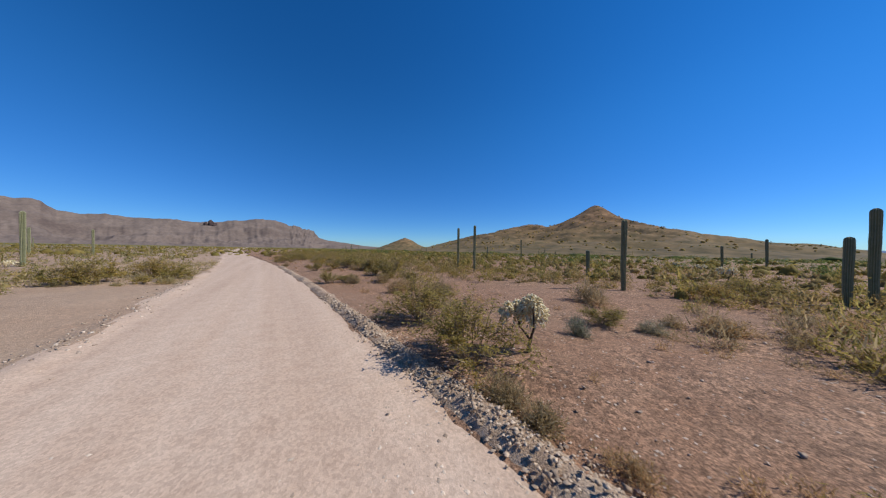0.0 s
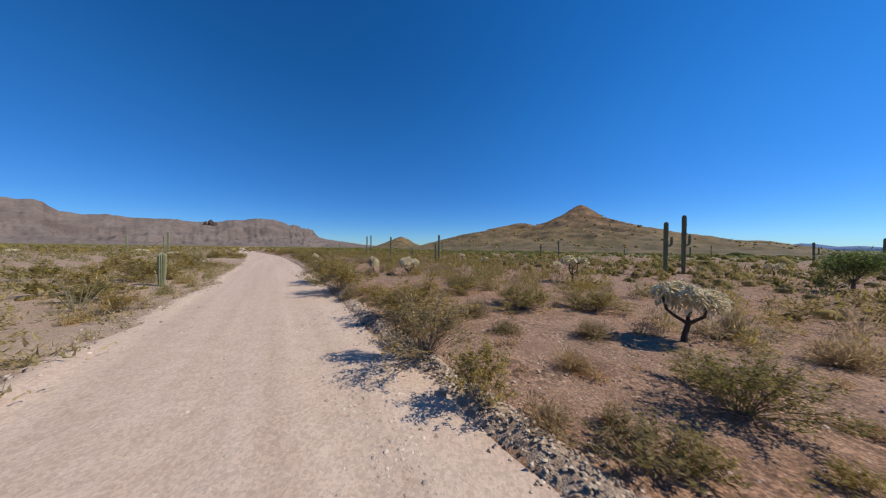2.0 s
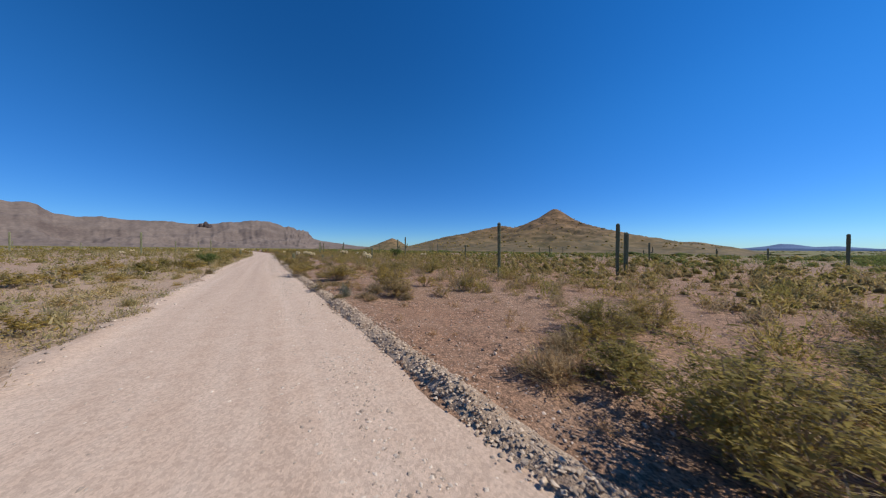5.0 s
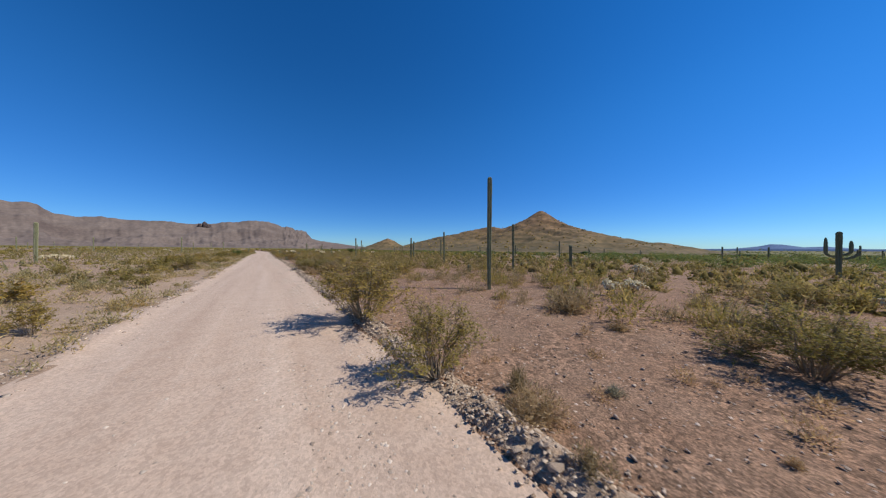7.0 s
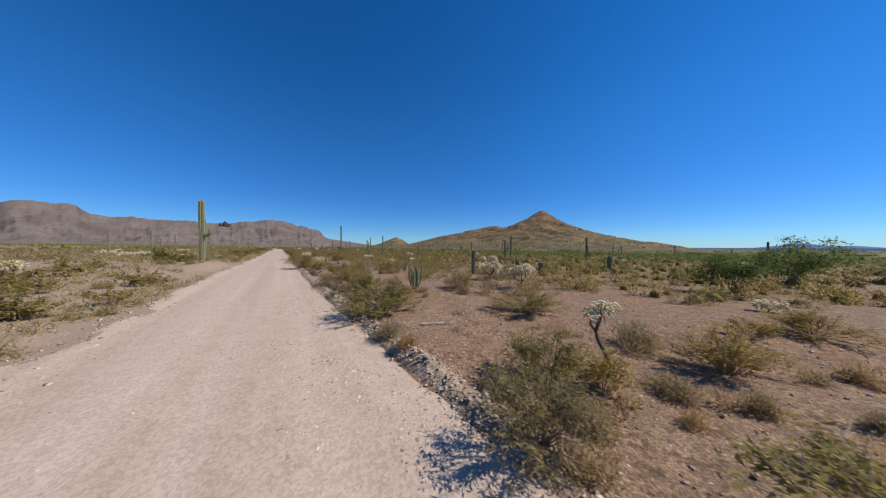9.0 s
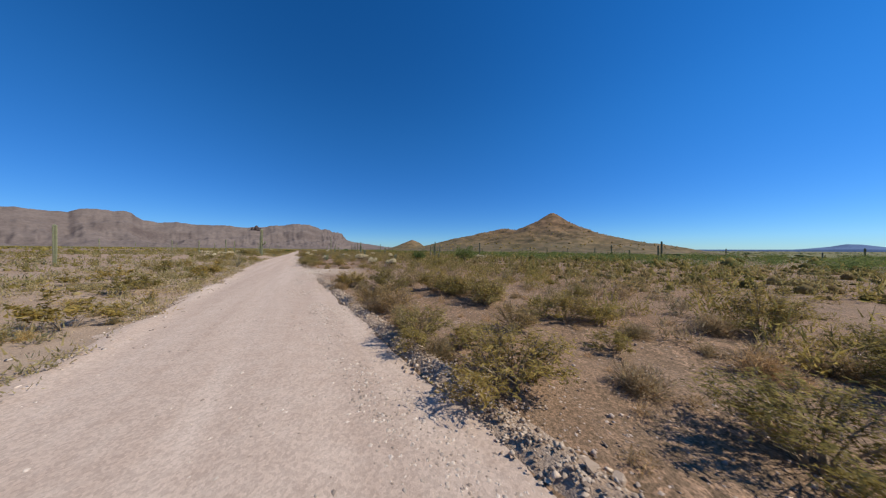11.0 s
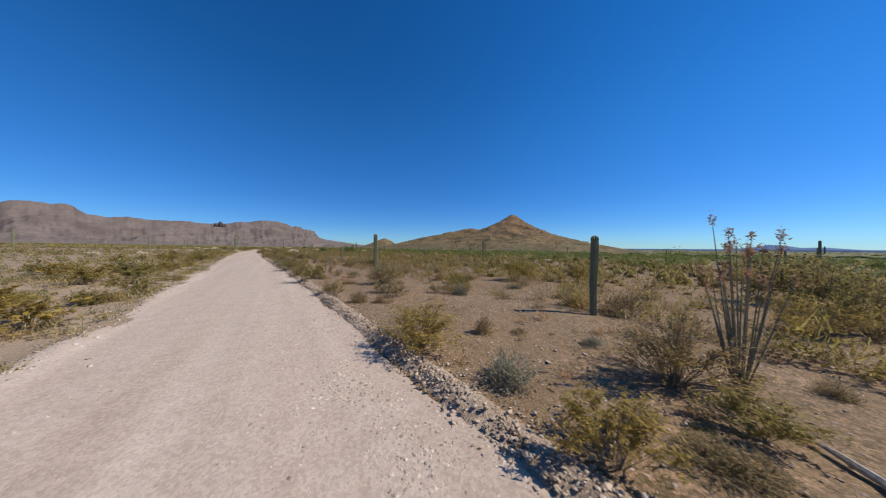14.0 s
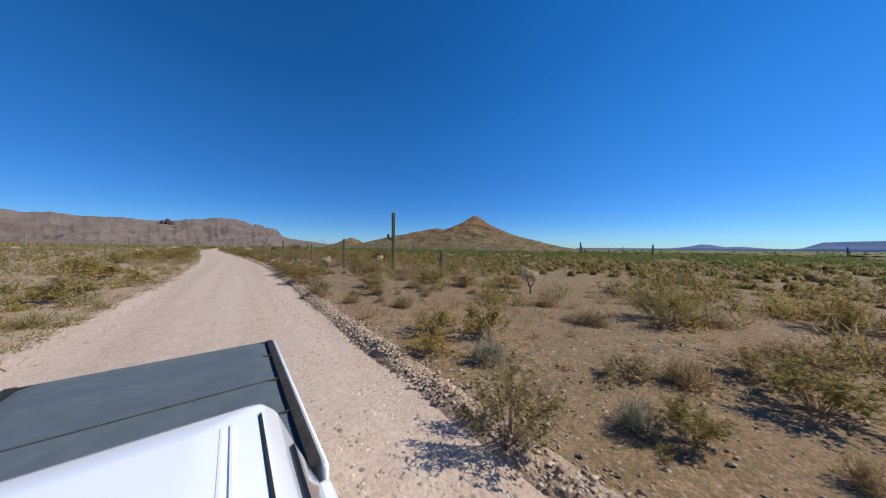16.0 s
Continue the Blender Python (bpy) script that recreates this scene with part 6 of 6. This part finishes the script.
tagged(rock, "dark rock outcrop on the crest of the range", "rock", kind="structure")

# ---- the truck, where the drive ends ----
PAINT, pnt, pb = material("white_paint", 0.3)
pb.inputs["Specular IOR Level"].default_value = 0.5
pb.inputs["Coat Weight"].default_value = 0.4
pnt.links.new(ramp(pnt, noise_node(pnt, 6.0, 5), [(0.3, (0.84, 0.86, 0.86)), (0.7, (0.89, 0.90, 0.90))]), pb.inputs["Base Color"])
VINYL, vnt, vb = material("grey_vinyl", 0.55)
vnt.links.new(ramp(vnt, noise_node(vnt, 9.0, 5), [(0.3, (0.095, 0.115, 0.122)), (0.7, (0.125, 0.148, 0.156))]), vb.inputs["Base Color"])
bump(vnt, vb, noise_node(vnt, 60.0, 3), 0.3, 0.004)
RUBBER, rnt, rb = material("black_rubber", 0.85)
rnt.links.new(ramp(rnt, noise_node(rnt, 20.0, 3), [(0.3, (0.02, 0.02, 0.02)), (0.7, (0.05, 0.045, 0.04))]), rb.inputs["Base Color"])
GLASS, gnt, gb = material("dark_glass", 0.05)
gb.inputs["Base Color"].default_value, gb.inputs["Specular IOR Level"].default_value = (0.02, 0.022, 0.025, 1), 0.6
STEEL, snt, sb = material("steel", 0.35, 0.9)
sb.inputs["Base Color"].default_value = (0.55, 0.55, 0.56, 1)
REDLENS, lnt, lb = material("red_lens", 0.2)
lb.inputs["Base Color"].default_value = (0.35, 0.02, 0.02, 1)

truck = new("pickup_truck")
truck.matrix_world = pose(CAM[-1][1], CAM[-1][2], 0.0, 0, 0, 0.5)
tagged(truck, "white pickup truck with a grey soft bed cover", "truck")
TX = -0.49  # the truck's middle line


def hull(name, rings, mat, parent, bevel=0.0, label="", smooth=True):
    """A closed body through rings of equal length, one after another."""
    bm = bmesh.new()
    rows = [[bm.verts.new(p) for p in ring] for ring in rings]
    n = len(rows[0])
    for a, b in zip(rows, rows[1:]):
        for k in range(n):
            bm.faces.new((a[k], a[(k + 1) % n], b[(k + 1) % n], b[k]))
    bm.faces.new(rows[0][::-1])
    bm.faces.new(rows[-1])
    bmesh.ops.recalc_face_normals(bm, faces=bm.faces[:])
    if bevel:
        bmesh.ops.bevel(bm, geom=bm.edges[:], offset=bevel, segments=3, affect="EDGES", profile=0.5)
    me = bpy.data.meshes.new(name)
    bm.to_mesh(me)
    bm.free()
    me.materials.append(mat)
    if smooth:
        me.polygons.foreach_set("use_smooth", [True] * len(me.polygons))
        me.set_sharp_from_angle(angle=radians(35))
    ob = new(name, me)
    ob.parent = parent
    if label:
        ob["label"] = label
    return ob


def box_ring(x0, x1, y0, y1, z):
    return [(TX + x0, y0, z), (TX + x1, y0, z), (TX + x1, y1, z), (TX + x0, y1, z)]


def box(name, x0, x1, y0, y1, z0, z1, mat, parent, bevel=0.0, label=""):
    return hull(name, [box_ring(x0, x1, y0, y1, z0), box_ring(x0, x1, y0, y1, z1)], mat, parent, bevel, label)


# lower body, bed sides, cab and hood; +y is the tail
hull("cab_body", [box_ring(-0.86, 0.86, -1.6, 1.33, 0.45), box_ring(-0.9, 0.9, -1.6, 1.33, 0.8), box_ring(-0.86, 0.86, -1.6, 1.33, 1.38)], PAINT, truck, 0.035)
roof_rings = [box_ring(-0.80, 0.80, -1.75, 1.36, 1.36), box_ring(-0.63, 0.63, -0.85, 1.31, 1.80), box_ring(-0.575, 0.575, -0.70, 1.26, 1.875), box_ring(-0.40, 0.40, -0.45, 1.12, 1.905)]
hull("cab_roof", roof_rings, PAINT, truck, 0.02)
hull("hood", [box_ring(-0.86, 0.86, -3.05, -1.62, 0.5), box_ring(-0.88, 0.88, -3.05, -1.62, 0.85), box_ring(-0.78, 0.78, -2.95, -1.62, 1.22)], PAINT, truck, 0.05)
for side in (-1, 1):
    box("bed_side", *sorted((side * 0.835, side * 0.87)), 1.37, 3.56, 0.55, 1.40, PAINT, truck, 0.02)
    box("roof_seam", *sorted((side * 0.562, side * 0.570)), -0.6, 1.16, 1.868, 1.884, RUBBER, truck)
    for off in (0.455, 0.480):
        box("roof_groove", *sorted((side * off, side * (off + 0.007))), -0.4, 1.12, 1.890, 1.8975, PAINT, truck)
    pane = [(side * 0.655, -0.62, 1.755), (side * 0.655, 1.10, 1.755), (side * 0.782, 1.22, 1.43), (side * 0.80, -1.30, 1.40)]
    hull("side_window", [[(TX + x + side * o, y, z + o * 0.4) for x, y, z in pane] for o in (-0.02, 0.012)], GLASS, truck)
    box("tail_lamp", *sorted((side * 0.72, side * 0.86)), 3.555, 3.59, 0.85, 1.25, REDLENS, truck, 0.01, "red tail lamp")
    box("mirror", *sorted((side * 0.9, side * 1.12)), -1.25, -1.1, 1.25, 1.45, PAINT, truck, 0.03)
box("bed_floor", -0.80, 0.80, 1.37, 3.5, 0.55, 0.62, PAINT, truck)
box("tailgate", -0.795, 0.795, 3.48, 3.55, 0.62, 1.385, PAINT, truck, 0.015)
box("rear_bumper", -0.88, 0.88, 3.57, 3.72, 0.48, 0.68, STEEL, truck, 0.03, "dull steel rear bumper")
box("front_bumper", -0.9, 0.9, -3.2, -3.06, 0.42, 0.65, STEEL, truck, 0.03, "dull steel front bumper")
box("chassis", -0.6, 0.6, -2.9, 3.4, 0.35, 0.54, RUBBER, truck)
glass = [(-0.70, -1.66, 1.40), (0.70, -1.66, 1.40), (0.56, -0.86, 1.80), (-0.56, -0.86, 1.80)]
hull("windshield", [[(TX + x, y - o, z + o) for x, y, z in glass] for o in (-0.03, 0.012)], GLASS, truck)
glass = [(-0.6, 1.355, 1.42), (0.6, 1.355, 1.42), (0.52, 1.318, 1.76), (-0.52, 1.318, 1.76)]
hull("rear_window", [[(TX + x, y + o, z) for x, y, z in glass] for o in (-0.02, 0.012)], GLASS, truck)
# soft cover, sagging a little between its cross bows
cx = np.linspace(-0.80, 0.80, 15)
cy = np.linspace(1.40, 3.50, 43)
CX, CY = np.meshgrid(cx, cy)
bows = np.array([1.40, 1.95, 2.48, 3.05, 3.50])
gap = np.min(np.abs(CY[..., None] - bows), -1)
CZ = 1.418 - 0.014 * np.clip(gap / 0.2, 0, 1) * (1 - (CX / 0.8) ** 4) + 0.008 * np.exp(-(gap / 0.025) ** 2) - 0.03 * (np.abs(CX) > 0.79)
cover = grid_mesh("bed_cover", TX + CX, CY, CZ, VINYL)
cover.parent = truck
cover["label"] = "grey ribbed vinyl bed cover"
for y in bows:
    box("cover_rib", -0.79, 0.79, y - 0.007, y + 0.007, 1.39, 1.4235, RUBBER, truck, 0.004)
for side in (-1, 1):
    box("cover_rail", *sorted((side * 0.775, side * 0.833)), 1.39, 3.52, 1.40, 1.428, RUBBER, truck, 0.006)


def wheel(x, y):
    e = new("wheel")
    e.parent = truck
    e.location = (TX + x, y, 0.36)
    n = 28
    prof = [(-0.12, 0.20), (-0.125, 0.32), (-0.09, 0.36), (0.09, 0.36), (0.125, 0.32), (0.12, 0.20)]
    v = [(px, r * math.cos(2 * math.pi * k / n), r * math.sin(2 * math.pi * k / n)) for k in range(n) for px, r in prof]
    f = [(k * 6 + j, k * 6 + j + 1, ((k + 1) % n) * 6 + j + 1, ((k + 1) % n) * 6 + j) for k in range(n) for j in range(5)]
    build("tyre", v, f, RUBBER, e, smooth=True)
    prof = [(-0.10, 0.0), (-0.10, 0.19), (-0.115, 0.205), (0.115, 0.205), (0.10, 0.19), (0.10, 0.0)]
    v = [(px, r * math.cos(2 * math.pi * k / n), r * math.sin(2 * math.pi * k / n)) for k in range(n) for px, r in prof]
    build("rim", v, f, STEEL, e)


for y in (-2.25, 2.55):
    for x in (-0.74, 0.74):
        wheel(x, y)
